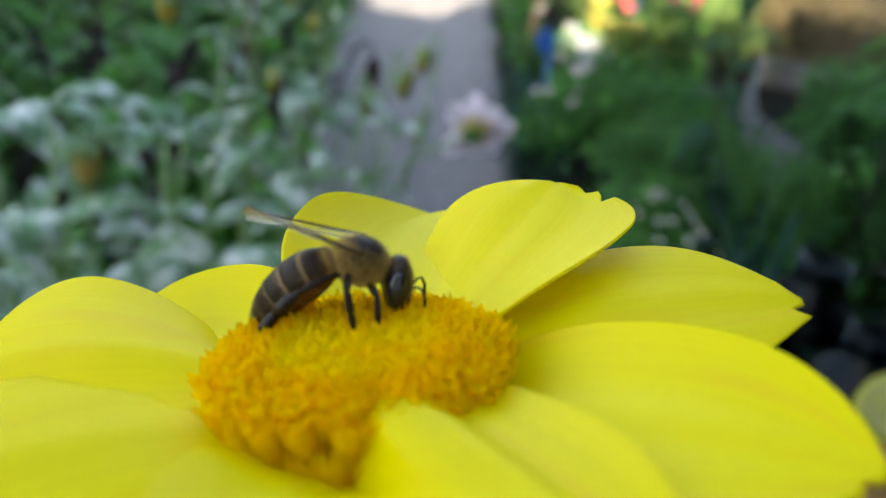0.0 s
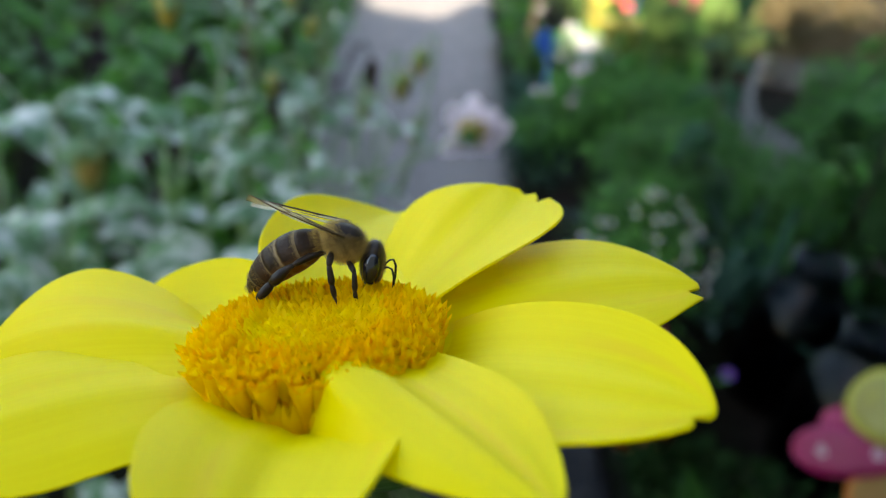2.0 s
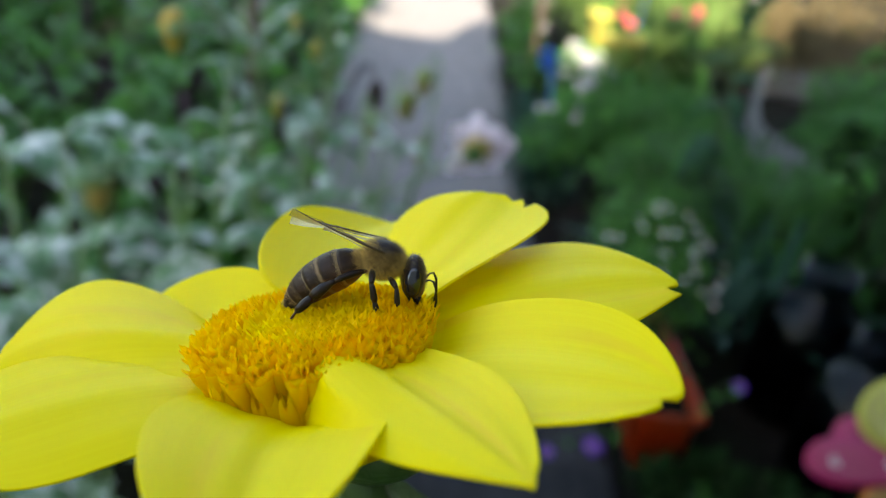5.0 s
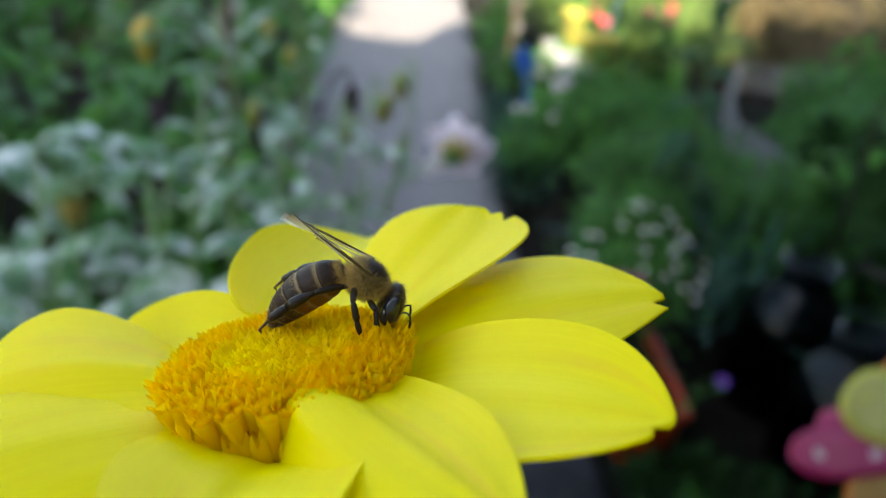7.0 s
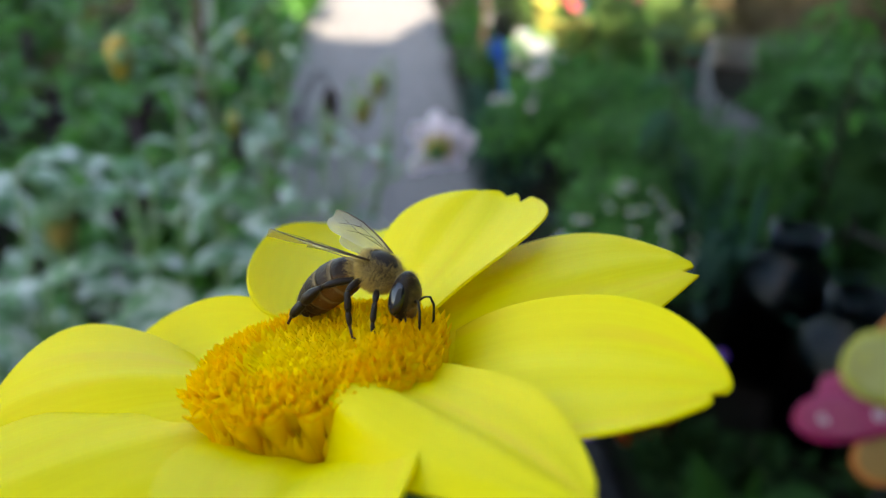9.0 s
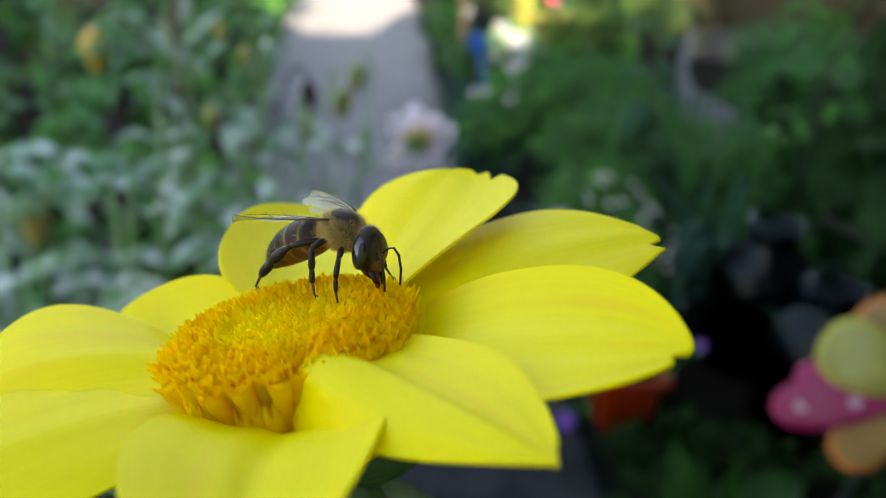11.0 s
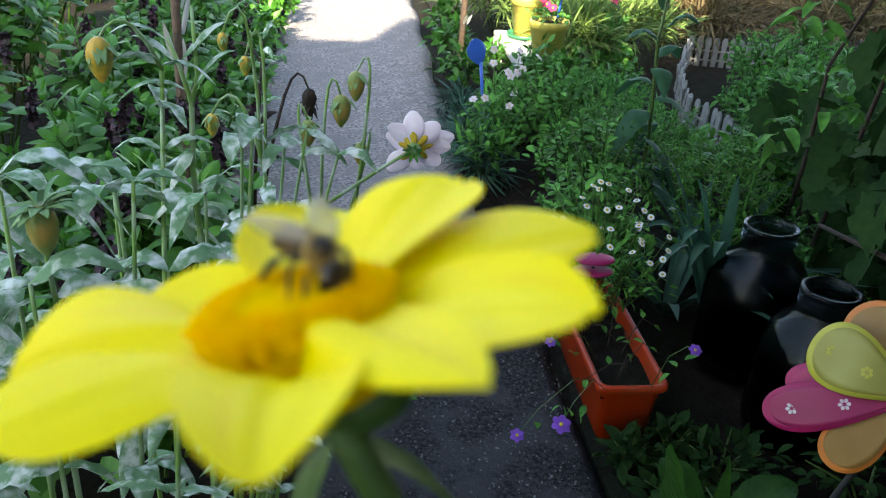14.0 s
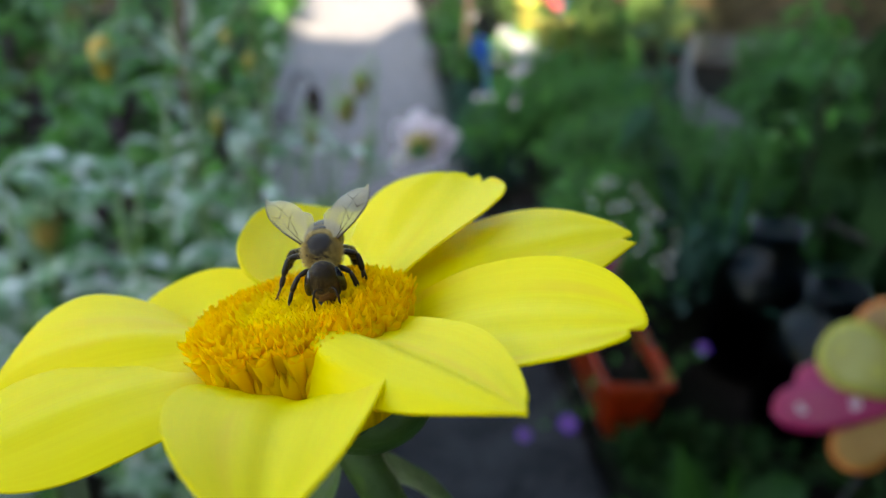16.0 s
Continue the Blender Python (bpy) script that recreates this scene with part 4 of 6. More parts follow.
for name, hip, pts, rad in LEGS:
    for side in (1, -1):
        leg = new(name)
        leg.parent = bee
        h = (hip[0], hip[1] * side, hip[2])
        leg.matrix_basis = pose(*h)
        q = [Vector((x, y * side, z)) for x, y, z in pts]
        for nm, a, b, ra, rb in (("thigh", 0, 1, 0, 1), ("shin", 1, 2, 1, 2), ("heel", 2, 3, 3, 3), ("foot", 3, 4, 4, 4)):
            p, e = q[a], q[b]
            bow = Vector((0, 0, 0.06 * (e - p).length)) if nm in ("thigh", "shin") else Vector()
            if nm == "shin":
                rr = [rad[ra] * 0.62, rad[ra] * 0.80, rad[rb] * 0.90, rad[rb], rad[rb] * 0.72]
            elif nm == "foot":
                rr = [rad[rb] * 1.5, rad[rb] * 1.2, rad[rb] * 1.2, rad[rb] * 1.0, rad[rb] * 0.9]
            else:
                rr = [rad[ra] * 0.62, rad[ra] * 0.9, rad[rb] * 1.0, rad[rb] * 0.85, rad[rb] * 0.60]
            seg = tube(nm, [p, p.lerp(e, 0.18) + bow * 0.6, p.lerp(e, 0.5) + bow, p.lerp(e, 0.82) + bow * 0.6, e], rr, M_CLAW if nm == "foot" else M_CHITIN, leg, sides=12)
            if nm == "foot":
                for d in (1, -1):
                    tube("claw", [e, e + Vector((0.00022, 0.00012 * d, -0.00004)), e + Vector((0.00034, 0.00016 * d, -0.00020))], [0.00007, 0.00006, 0.00002], M_CLAW, seg, sides=6)
                continue
            n = 260 if nm != "heel" else 180
            u = rng.random(n)
            base = np.array([p.lerp(e, float(k)) + bow * float(4 * k * (1 - k)) for k in u])
            way = rng.normal(size=(n, 3)) + np.array((e - p).normalized()) * 0.9
            way /= np.linalg.norm(way, axis=1, keepdims=True)
            wide = np.cross(way, rng.normal(size=(n, 3)))
            wide /= np.linalg.norm(wide, axis=1, keepdims=True)
            tip = base + way * (rad[rb] * 0.8 + 0.00022 * rng.random((n, 1)))
            vv = np.stack([base + wide * 0.000011, base - wide * 0.000011, tip], 1).reshape(-1, 3)
            tagged(mesh_object("leg_hair", vv, [(3 * k, 3 * k + 1, 3 * k + 2) for k in range(n)], M_FUR_HEAD, seg), kind="stuff")
        legs.append((leg, h))


# ---- left bed: basil ----
def foliage_part(name, data, material, parent, label=""):
    v, f = data
    return mesh_object(name, v, f, material, parent, label, smooth=True)


BASIL_SHOOTS = [shoot_mesh("basil_shoot", [(0.020, 62), (0.036, 38), (0.050, 22), (0.058, 10), (0.060, 2), (0.056, -8)], M_BASIL) for k in range(4)]


def basil(x, y, h, w):
    """Crowded shoots over a dome, flower spikes between them."""
    t = thing("basil_plant", pose(x, y, 0), "bushy green basil plant with dark flower spikes in soil", "plant", "basil plants in the bed")
    foliage_part("lower_foliage", bush_leaves((0, 0, h * 0.45), (w * 0.85, w * 0.85, h * 0.36), 150, 0.055, 0.55, "oval", droop=0.25, shell=0.3), M_BASIL, t)
    n = max(10, int(440 * w * w))
    for k in range(n):
        r = math.sqrt((k + 0.5) / n)
        a = k * 2.39996 + rng.normal() * 0.35
        px, py = r * w * math.cos(a), r * w * math.sin(a)
        z = h * (1.0 - 0.30 * r * r) + rng.normal() * 0.030
        if k % 3 == 0:
            tube("stalk", [(px * 0.2, py * 0.2, -0.03), (px * 0.6, py * 0.6, z * 0.55), (px * 0.98, py * 0.98, z - 0.09)], [0.005, 0.004, 0.003], M_STEM, t, sides=5)
        ob = new("leafy_shoot", BASIL_SHOOTS[k % 4])
        ob.parent = t
        sc = 1.12 + 0.6 * rng.random()
        ob.matrix_basis = Matrix.Translation((px, py, z)) @ Matrix.Rotation(a, 4, "Z") @ Matrix.Rotation(radians(6 + 26 * r + rng.normal() * 8), 4, "Y") @ Matrix.Rotation(rng.random() * 6.3, 4, "Z") @ Matrix.Scale(sc, 4)
    for k in range(3):
        a, b = rng.normal(size=2) * w * 0.5
        c, d = rng.normal(size=2) * 0.25
        z = h * (0.90 + 0.08 * rng.random())
        p = np.array([(a + c * 0.011 * i, b + d * 0.011 * i, z + 0.011 * i) for i in range(7)]).repeat(9, 0) + rng.normal(size=(63, 3)) * 0.003
        v, f = leaves_data(p, rng.normal(size=(63, 3)), rng.normal(size=(63, 3)) + [0, 0, 1], 0.018, 0.013, 0.2, 0.3, "oval")
        mesh_object("flower_spike", v, f, M_BASIL_SPIKE, t, "dark purple-brown flower spike")
    return t


for x, y, h, w in [(-0.33, 1.50, 0.62, 0.17), (-0.64, 1.52, 0.38, 0.20), (-0.98, 1.5, 0.58, 0.22), (-0.60, 1.95, 0.55, 0.22), (-1.05, 1.95, 0.62, 0.25), (-0.64, 2.4, 0.58, 0.24), (-1.2, 2.4, 0.66, 0.28), (-0.66, 2.95, 0.58, 0.24),
                   (-1.25, 3.0, 0.7, 0.3), (-0.70, 3.55, 0.58, 0.26), (-1.4, 3.7, 0.72, 0.32), (-0.72, 4.3, 0.54, 0.26), (-1.5, 4.6, 0.75, 0.36), (-0.78, 5.2, 0.5, 0.28), (-1.7, 5.8, 0.8, 0.4), (-0.95, 6.4, 0.6, 0.32),
                   (-1.5, 1.6, 0.62, 0.26), (-1.8, 2.3, 0.7, 0.32), (-2.1, 3.2, 0.8, 0.36), (-0.55, 1.22, 0.44, 0.16), (-0.36, 1.28, 0.42, 0.16), (-0.40, 1.62, 0.46, 0.18), (-0.44, 2.0, 0.46, 0.19), (-0.48, 2.4, 0.46, 0.20), (-0.49, 2.85, 0.44, 0.20), (-0.50, 3.35, 0.42, 0.20)]:
    basil(x, y, h, w)


# ---- left bed: mildewed dahlias with hanging buds ----
M_STALK = mat("dahlia_stalk", (0.16, 0.30, 0.07), (0.10, 0.20, 0.04), rough=0.6, scale=60, spread=0, stain=(0.28, 0.38, 0.24), stain_scale=30)


def dahlia_stalk(base, top, lean, size, n, start=0.45, label="grey mildewed dahlia stalk with drooping leaves"):
    """A stalk with pairs of broad, drooping, mildewed leaves."""
    base = (min(base[0], -0.15), base[1], 0)
    t = thing("dahlia_stalk", pose(*base), label, "plant", "mildewed dahlia stalks")
    b, e = Vector((0, 0, -0.02)), Vector(top) - Vector(base)
    mid = b.lerp(e, 0.5) + Vector(lean)
    at = lambda u: b * (1 - u) ** 2 + mid * 2 * u * (1 - u) + e * u * u
    tube("stalk", [at(k / 8) for k in range(9)], [0.0040 - 0.00025 * k for k in range(9)], M_STALK, t, sides=8)
    for k in range(n):
        u = start + (1 - start) * k / max(1, n - 1)
        for j in (0, 1):
            a = k * 1.55 + j * math.pi + rng.normal() * 0.35
            ln = size * (0.75 + 0.5 * rng.random())
            p = at(u)
            d = Vector((math.cos(a), math.sin(a) * 0.9, 0))
            tip = p + d * ln + Vector((0, 0, ln * rng.uniform(-0.75, 0.15)))
            arch_leaf("leaf", p, tip, ln * rng.uniform(0.16, 0.34), ln * rng.uniform(0.42, 0.60), M_MILDEW, t, "broad", rng.uniform(-0.5, 0.45), 0.16, rng.normal() * 22)
    return t


for base, top, lean, size, n in [((-0.35, 0.80, 0), (-0.325, 0.76, 0.84), (0, 0, 0), 0.080, 5), ((-0.25, 0.80, 0), (-0.205, 0.76, 0.835), (-0.02, 0, 0), 0.072, 5), ((-0.30, 0.72, 0), (-0.285, 0.69, 0.765), (0, 0, 0), 0.075, 5),
                                 ((-0.18, 0.90, 0), (-0.118, 0.96, 0.815), (0, 0, 0), 0.066, 4), ((-0.16, 1.0, 0), (-0.085, 1.0, 0.785), (0, 0, 0), 0.062, 4), ((-0.15, 1.05, 0), (-0.020, 1.04, 0.765), (-0.03, 0, 0.04), 0.055, 3),
                                 ((-0.40, 0.85, 0), (-0.40, 0.80, 0.80), (0, 0, 0), 0.085, 5), ((-0.30, 0.98, 0), (-0.275, 0.94, 0.755), (0, 0, 0), 0.075, 5), ((-0.45, 1.05, 0), (-0.44, 1.03, 0.72), (0, 0, 0), 0.08, 5),
                                 ((-0.22, 0.68, 0), (-0.155, 0.68, 0.745), (0, 0, 0), 0.07, 5), ((-0.15, 0.84, 0), (-0.10, 0.84, 0.725), (0, 0, 0), 0.07, 5), ((-0.15, 0.93, 0), (-0.04, 0.93, 0.70), (0, 0, 0), 0.065, 5),
                                 ((-0.38, 0.70, 0), (-0.375, 0.68, 0.76), (0, 0, 0), 0.08, 5), ((-0.50, 0.9, 0), (-0.51, 0.9, 0.80), (0, 0, 0), 0.08, 5), ((-0.22, 0.80, 0), (-0.19, 0.80, 0.72), (0, 0, 0), 0.07, 5), ((-0.17, 0.98, 0), (-0.135, 1.0, 0.80), (0, 0, 0), 0.060, 4),
                                 ((-0.23, 0.86, 0), (-0.245, 0.84, 0.79), (0, 0, 0), 0.074, 4), ((-0.16, 1.04, 0), (-0.06, 1.06, 0.79), (-0.02, 0, 0.03), 0.050, 3), ((-0.19, 0.90, 0), (-0.165, 0.90, 0.765), (0, 0, 0), 0.066, 4)]:
    dahlia_stalk(base, top, lean, size, n)


def tall_dahlia_stalk():
    """The tallest stalk: long narrow arching leaves in pairs up to its nodding tip."""
    t = thing("dahlia_stalk", pose(-0.20, 0.96, 0), "tall pale dahlia stalk with long narrow arching leaves", "plant", "mildewed dahlia stalks")
    tube("stalk", [(0, 0, -0.02), (0.012, -0.01, 0.35), (0.017, -0.01, 0.686), (0.014, -0.01, 0.773), (0.018, -0.01, 0.854), (0.007, -0.01, 0.898), (-0.003, -0.01, 0.926)], [0.0055, 0.005, 0.0040, 0.0036, 0.0032, 0.0026, 0.002], M_STALK, t)
    tube("side_shoot", [(0.018, -0.01, 0.850), (0.026, -0.01, 0.885), (0.024, -0.005, 0.960)], [0.003, 0.0026, 0.002], M_STALK, t)
    for a, b, rise, w in (((0.014, -0.01, 0.868), (-0.058, -0.03, 0.858), 0.020, 0.020), ((0.004, -0.01, 0.900), (-0.048, 0.01, 0.921), 0.012, 0.017), ((-0.002, -0.01, 0.922), (-0.066, -0.02, 0.926), 0.018, 0.014),
                          ((0.019, -0.01, 0.868), (0.070, -0.02, 0.917), 0.014, 0.018), ((0.010, -0.01, 0.902), (0.060, 0.0, 0.944), 0.010, 0.019), ((0.014, -0.01, 0.80), (-0.012, -0.035, 0.750), 0.012, 0.028),
                          ((0.014, -0.01, 0.79), (-0.036, 0.01, 0.745), 0.014, 0.024), ((0.016, -0.01, 0.75), (0.060, -0.02, 0.755), 0.016, 0.026), ((0.016, -0.01, 0.74), (-0.040, -0.03, 0.705), 0.020, 0.034), ((0.016, -0.01, 0.72), (0.062, 0.0, 0.690), 0.018, 0.032)):
        arch_leaf("leaf", a, b, rise, w, M_MILDEW, t, "lance", -0.35, 0.06, 8)
    return t


tall_dahlia_stalk()


def withered_stalk(x, y, h):
    t = thing("withered_stalk", pose(x, y, 0), "brown withered stalk with shrivelled grey leaves beside the path", "plant")
    tube("stalk", [(0, 0, -0.03), (0.02, 0, h * 0.5), (0.05, 0, h)], [0.006, 0.005, 0.003], M_BROWN, t)
    for k in range(12):
        u = 0.55 + 0.45 * k / 11
        a = k * 2.4
        p = Vector((0.05 * u, 0, h * u))
        tip = p + Vector((math.cos(a) * 0.07, math.sin(a) * 0.07, -0.02 + 0.07 * rng.random()))
        arch_leaf("leaf", p, tip, 0.012, 0.016, M_MILDEW if k % 3 else M_BROWN, t, "lance", -0.4, 0.3, rng.normal() * 30)
    return t


withered_stalk(-0.27, 2.1, 0.66)


# ---- right bed: herbs ----
SPRIG_LEVELS = [(0.010, 60), (0.016, 40), (0.022, 25), (0.026, 12), (0.028, 4), (0.026, -6), (0.024, -12)]
SPRIGS = {False: [shoot_mesh("sprig", SPRIG_LEVELS, M_HERB, 3, 0.016, "broad", 0.55, 52, 14) for k in range(3)], True: [shoot_mesh("sprig", SPRIG_LEVELS, M_HERB, 5, 0.014, "lance", 0.24, 40, 18) for k in range(3)]}


def herb(x, y, h, w, n, size, wide, kind, material=None, label="low leafy green herb clump growing in soil"):
    """Loose leaves low down and, on the plain herbs, crowded upright sprigs over them."""
    t = thing("herb_clump", pose(x, y, 0), label, "plant", "herb clumps in the bed")
    foliage_part("foliage", bush_leaves((0, 0, h * 0.45), (w, w, h * 0.48), n if material else n // 2, size, wide, kind, shell=0.3), material or M_HERB, t)
    for k in range(7):
        tube("stalk", [(0, 0, -0.03), (w * 0.3 * math.cos(k), w * 0.3 * math.sin(k), h * 0.5), (w * 0.7 * math.cos(k), w * 0.7 * math.sin(k), h * 0.85)], [0.004, 0.003, 0.0015], M_STEM, t, sides=5)
    if not material:
        m = max(9, int(640 * w * w))
        for k in range(m):
            r = math.sqrt((k + 0.5) / m)
            a = k * 2.39996 + rng.normal() * 0.5
            sc = (0.9 + 0.8 * rng.random()) * (size / 0.033) ** 0.6
            ob = new("sprig", SPRIGS[kind == "lance"][k % 3])
            ob.parent = t
            ob.matrix_basis = Matrix.Translation((r * w * math.cos(a), r * w * math.sin(a), h * (1.02 - 0.35 * r * r) + rng.normal() * 0.025)) @ Matrix.Rotation(a, 4, "Z") @ Matrix.Rotation(radians(30 * r + rng.normal() * 10), 4, "Y") @ Matrix.Scale(sc, 4)
    return t


for x, y, h, w, n, s, wd, kd in [(0.62, 2.0, 0.40, 0.16, 500, 0.035, 0.5, "oval"), (0.72, 2.4, 0.42, 0.2, 600, 0.03, 0.45, "oval"), (0.68, 2.9, 0.42, 0.2, 500, 0.04, 0.5, "oval"), (1.05, 2.3, 0.36, 0.24, 600, 0.03, 0.3, "lance"),
                                 (1.02, 2.9, 0.30, 0.24, 600, 0.03, 0.3, "lance"), (1.5, 2.6, 0.34, 0.28, 600, 0.03, 0.4, "oval"), (0.64, 3.3, 0.24, 0.16, 460, 0.05, 0.6, "oval"), (1.08, 3.45, 0.24, 0.22, 500, 0.04, 0.3, "lance"),
                                 (1.78, 3.4, 0.30, 0.26, 500, 0.04, 0.5, "oval"), (2.1, 3.9, 0.36, 0.34, 500, 0.04, 0.5, "oval"), (2.2, 2.9, 0.34, 0.32, 500, 0.04, 0.5, "oval"), (0.66, 2.05, 0.26, 0.12, 420, 0.03, 0.45, "oval"),
                                 (1.02, 2.15, 0.22, 0.16, 420, 0.03, 0.4, "oval"), (1.3, 2.0, 0.22, 0.25, 420, 0.03, 0.4, "oval"), (1.7, 2.2, 0.26, 0.3, 400, 0.04, 0.5, "oval")]:
    herb(x, y, h, w, n, s, wd, kd)
for x, y, h, w, n, dry in [(1.15, 4.5, 0.34, 0.22, 600, 0), (1.5, 4.8, 0.38, 0.34, 800, 0), (1.35, 5.2, 0.5, 0.34, 800, 0), (2.2, 5.2, 0.45, 0.5, 800, 1), (3.0, 5.0, 0.6, 0.6, 800, 1), (0.85, 5.3, 0.4, 0.3, 600, 0), (1.15, 5.7, 0.5, 0.4, 700, 0),
                           (1.7, 5.9, 0.6, 0.5, 700, 0), (2.6, 6.2, 0.8, 0.7, 900, 1), (0.95, 6.6, 0.6, 0.4, 500, 0), (3.2, 4.0, 0.5, 0.5, 700, 1), (1.9, 6.8, 0.9, 0.6, 700, 1), (2.0, 4.95, 0.35, 0.3, 600, 1), (2.7, 4.7, 0.5, 0.35, 700, 1), (3.5, 5.8, 1.0, 0.8, 800, 1)]:
    herb(x, y, h, w, n, 0.16, 0.06, "blade", M_DRY if dry else M_GRASS, "tuft of brown dry grass in soil" if dry else "tuft of sunlit green grass in soil")


# ---- pink dahlia, buds and withered heads among the grey stalks ----
def plant_stem(t, pts, r0, r1, material=None, name="stem"):
    n = len(pts)
    return tube(name, pts, [r0 + (r1 - r0) * i / (n - 1) for i in range(n)], material or M_STALK, t, sides=8)


def rounded(ob, levels=1, thick=0.0):
    ob.modifiers.new("round", "SUBSURF").levels = levels
    ob.modifiers["round"].render_levels = levels
    if thick:
        ob.modifiers.new("thick", "SOLIDIFY").thickness = thick
    return ob


def pink_dahlia(p, face):
    t = thing("pink_dahlia", pose(-0.15, p[1], 0), "pale pink single dahlia seen from its yellow-green back", "flower")
    o = Vector((p[0] + 0.15, 0, p[2]))
    plant_stem(t, [(0, 0, -0.02), (0.03, 0, p[2] * 0.6), (o.x - 0.14, 0, p[2] - 0.10), (o.x - 0.05, -0.01, p[2] - 0.03), o], 0.004, 0.002)
    q = Vector(face).to_track_quat("Z", "Y").to_matrix().to_4x4()
    m = Matrix.Translation(o) @ q
    for k in range(9):
        a = k * 2 * math.pi / 9 + rng.normal() * 0.12
        d = Vector((math.cos(a), math.sin(a), 0.30 + rng.normal() * 0.15))
        v, f = leaves_data([d * 0.006], [d], [(0, 0, 1)], 0.045 * (0.85 + 0.3 * rng.random()), 0.030, -0.15 + rng.normal() * 0.2, 0.3, "petal")
        ob = mesh_object("petal", v, f, M_PINK, t)
        ob.matrix_basis = m
        rounded(ob, 2, 0.0004)
        v, f = leaves_data([d * 0.005 + Vector((0, 0, -0.0012))], [d], [(0, 0, 1)], 0.020, 0.010, -0.1, 0.3, "petal")
        ob = mesh_object("petal_base", v, f, M_CORE, t, "yellow petal base")
        ob.matrix_basis = m
        rounded(ob, 1, 0.0004)
    core = ellipsoid("core", (0, 0, 0.006), (0.014, 0.014, 0.006), M_CORE, t, "yellow flower centre")
    core.matrix_basis = m
    back = ellipsoid("flower_base", (0, 0, -0.003), (0.010, 0.010, 0.006), M_SEPAL, t, "green flower base")
    back.matrix_basis = m
    for k in range(8):
        a = k * math.pi / 4 + 0.3
        d = Vector((math.cos(a), math.sin(a), -0.25))
        v, f = leaves_data([d * 0.003 + Vector((0, 0, -0.008))], [d], [(0, 0, -1)], 0.014, 0.005, -0.2, 0.2, "lance")
        ob = mesh_object("bract", v, f, M_HERB, t)
        ob.matrix_basis = m
    return t


M_SEPAL = mat("sepal_green", (0.14, 0.26, 0.07), (0.20, 0.32, 0.16), rough=0.6, scale=90, spread=0.2, translucent=0.2)
pink_dahlia((0.080, 1.08, 0.760), (0.25, 0.93, 0.22))


def bud(t, p, via, apex, size, kind):
    """A nodding head on its own curved branch of the plant t."""
    f0 = t.matrix_basis.translation
    o = Vector(p) - f0
    v0, v1, v2 = Vector(via) - f0, Vector(apex) - f0, o + Vector((0, 0, size * 0.8))
    c = v1 * 2 - (v0 + v2) / 2
    pts = [v0 * (1 - u) ** 2 + c * 2 * u * (1 - u) + v2 * u * u for u in (0, 0.2, 0.4, 0.55, 0.7, 0.85, 1.0)]
    plant_stem(t, pts, 0.0026, 0.0013, M_BROWN if kind == "dead" else M_STALK, "branch")
    bm = bmesh.new()
    bmesh.ops.create_uvsphere(bm, u_segments=20, v_segments=14, radius=1)
    for v in bm.verts:
        x, y, z = v.co
        a = math.atan2(y, x)
        w = (0.52 + 0.12 * z) * (1 + 0.05 * math.cos(7 * a)) * (1 - 0.35 * max(0, -z) ** 2)
        if kind == "dead":
            w *= 1 + 0.25 * noise.noise((x * 2, y * 2, z * 2))
        v.co = Vector((x * w, y * w, z)) * size * 0.9
    label = {"green": "green-yellow nodding bud", "yellow": "drooping yellow bud", "dead": "withered black-brown head", "spent": "spent head with its petals gone"}[kind]
    b = part("bud", bm, {"green": M_GREEN_BUD, "yellow": M_BUD, "dead": M_BROWN, "spent": M_GREEN_BUD}[kind], t, label)
    b.matrix_basis = Matrix.Translation(o)
    n = 14 if kind in ("dead", "spent") else 8
    for k in range(n):
        a = k * 2 * math.pi / n + rng.normal() * 0.15
        d = Vector((math.cos(a), math.sin(a), rng.normal() * 0.3 + (0.4 if kind == "spent" else -0.5)))
        s = o + Vector((0, 0, size * (0.75 if kind != "dead" else 0.3 * rng.normal())))
        v, f = leaves_data([s], [d], [(0, 0, 1)], size * 1.0, size * 0.42, 0.4, 0.3, "lance")
        ob = mesh_object("sepal", v, f, M_BROWN if kind == "dead" else M_SEPAL, t)
        rounded(ob, 1, 0.0004)
    return t


M_GREEN_BUD = mat("bud_green", (0.17, 0.22, 0.05), (0.10, 0.17, 0.035), rough=0.5, scale=70, spread=0, stain=(0.34, 0.22, 0.05), stain_scale=40)


def budding_dahlia(foot, stem, label, heads):
    """One stalk that branches near its top into nodding heads."""
    t = thing("budding_dahlia", pose(foot[0], foot[1], 0), label, "plant", "budding dahlias")
    f0 = Vector((foot[0], foot[1], 0))
    plant_stem(t, [(0, 0, -0.02)] + [Vector(q) - f0 for q in stem], 0.0038, 0.0026)
    for p, via, apex, size, kind in heads:
        bud(t, p, via, apex, size * (1.2 if kind == "green" else 1.0), kind)
    a, b = Vector(stem[0]) - f0, Vector(stem[1]) - f0
    for k in range(5):
        p = a.lerp(b, 0.35 + 0.65 * k / 4)
        for j in (0, 1):
            az = k * 1.6 + j * math.pi + rng.normal() * 0.3
            ln = 0.062 * (0.8 + 0.5 * rng.random())
            tip = p + Vector((math.cos(az) * ln, math.sin(az) * ln, ln * rng.uniform(-0.6, 0.1)))
            arch_leaf("leaf", p, tip, ln * 0.25, ln * rng.uniform(0.34, 0.5), M_MILDEW, t, "broad", rng.uniform(-0.4, 0.3), 0.16, rng.normal() * 20)
    return t


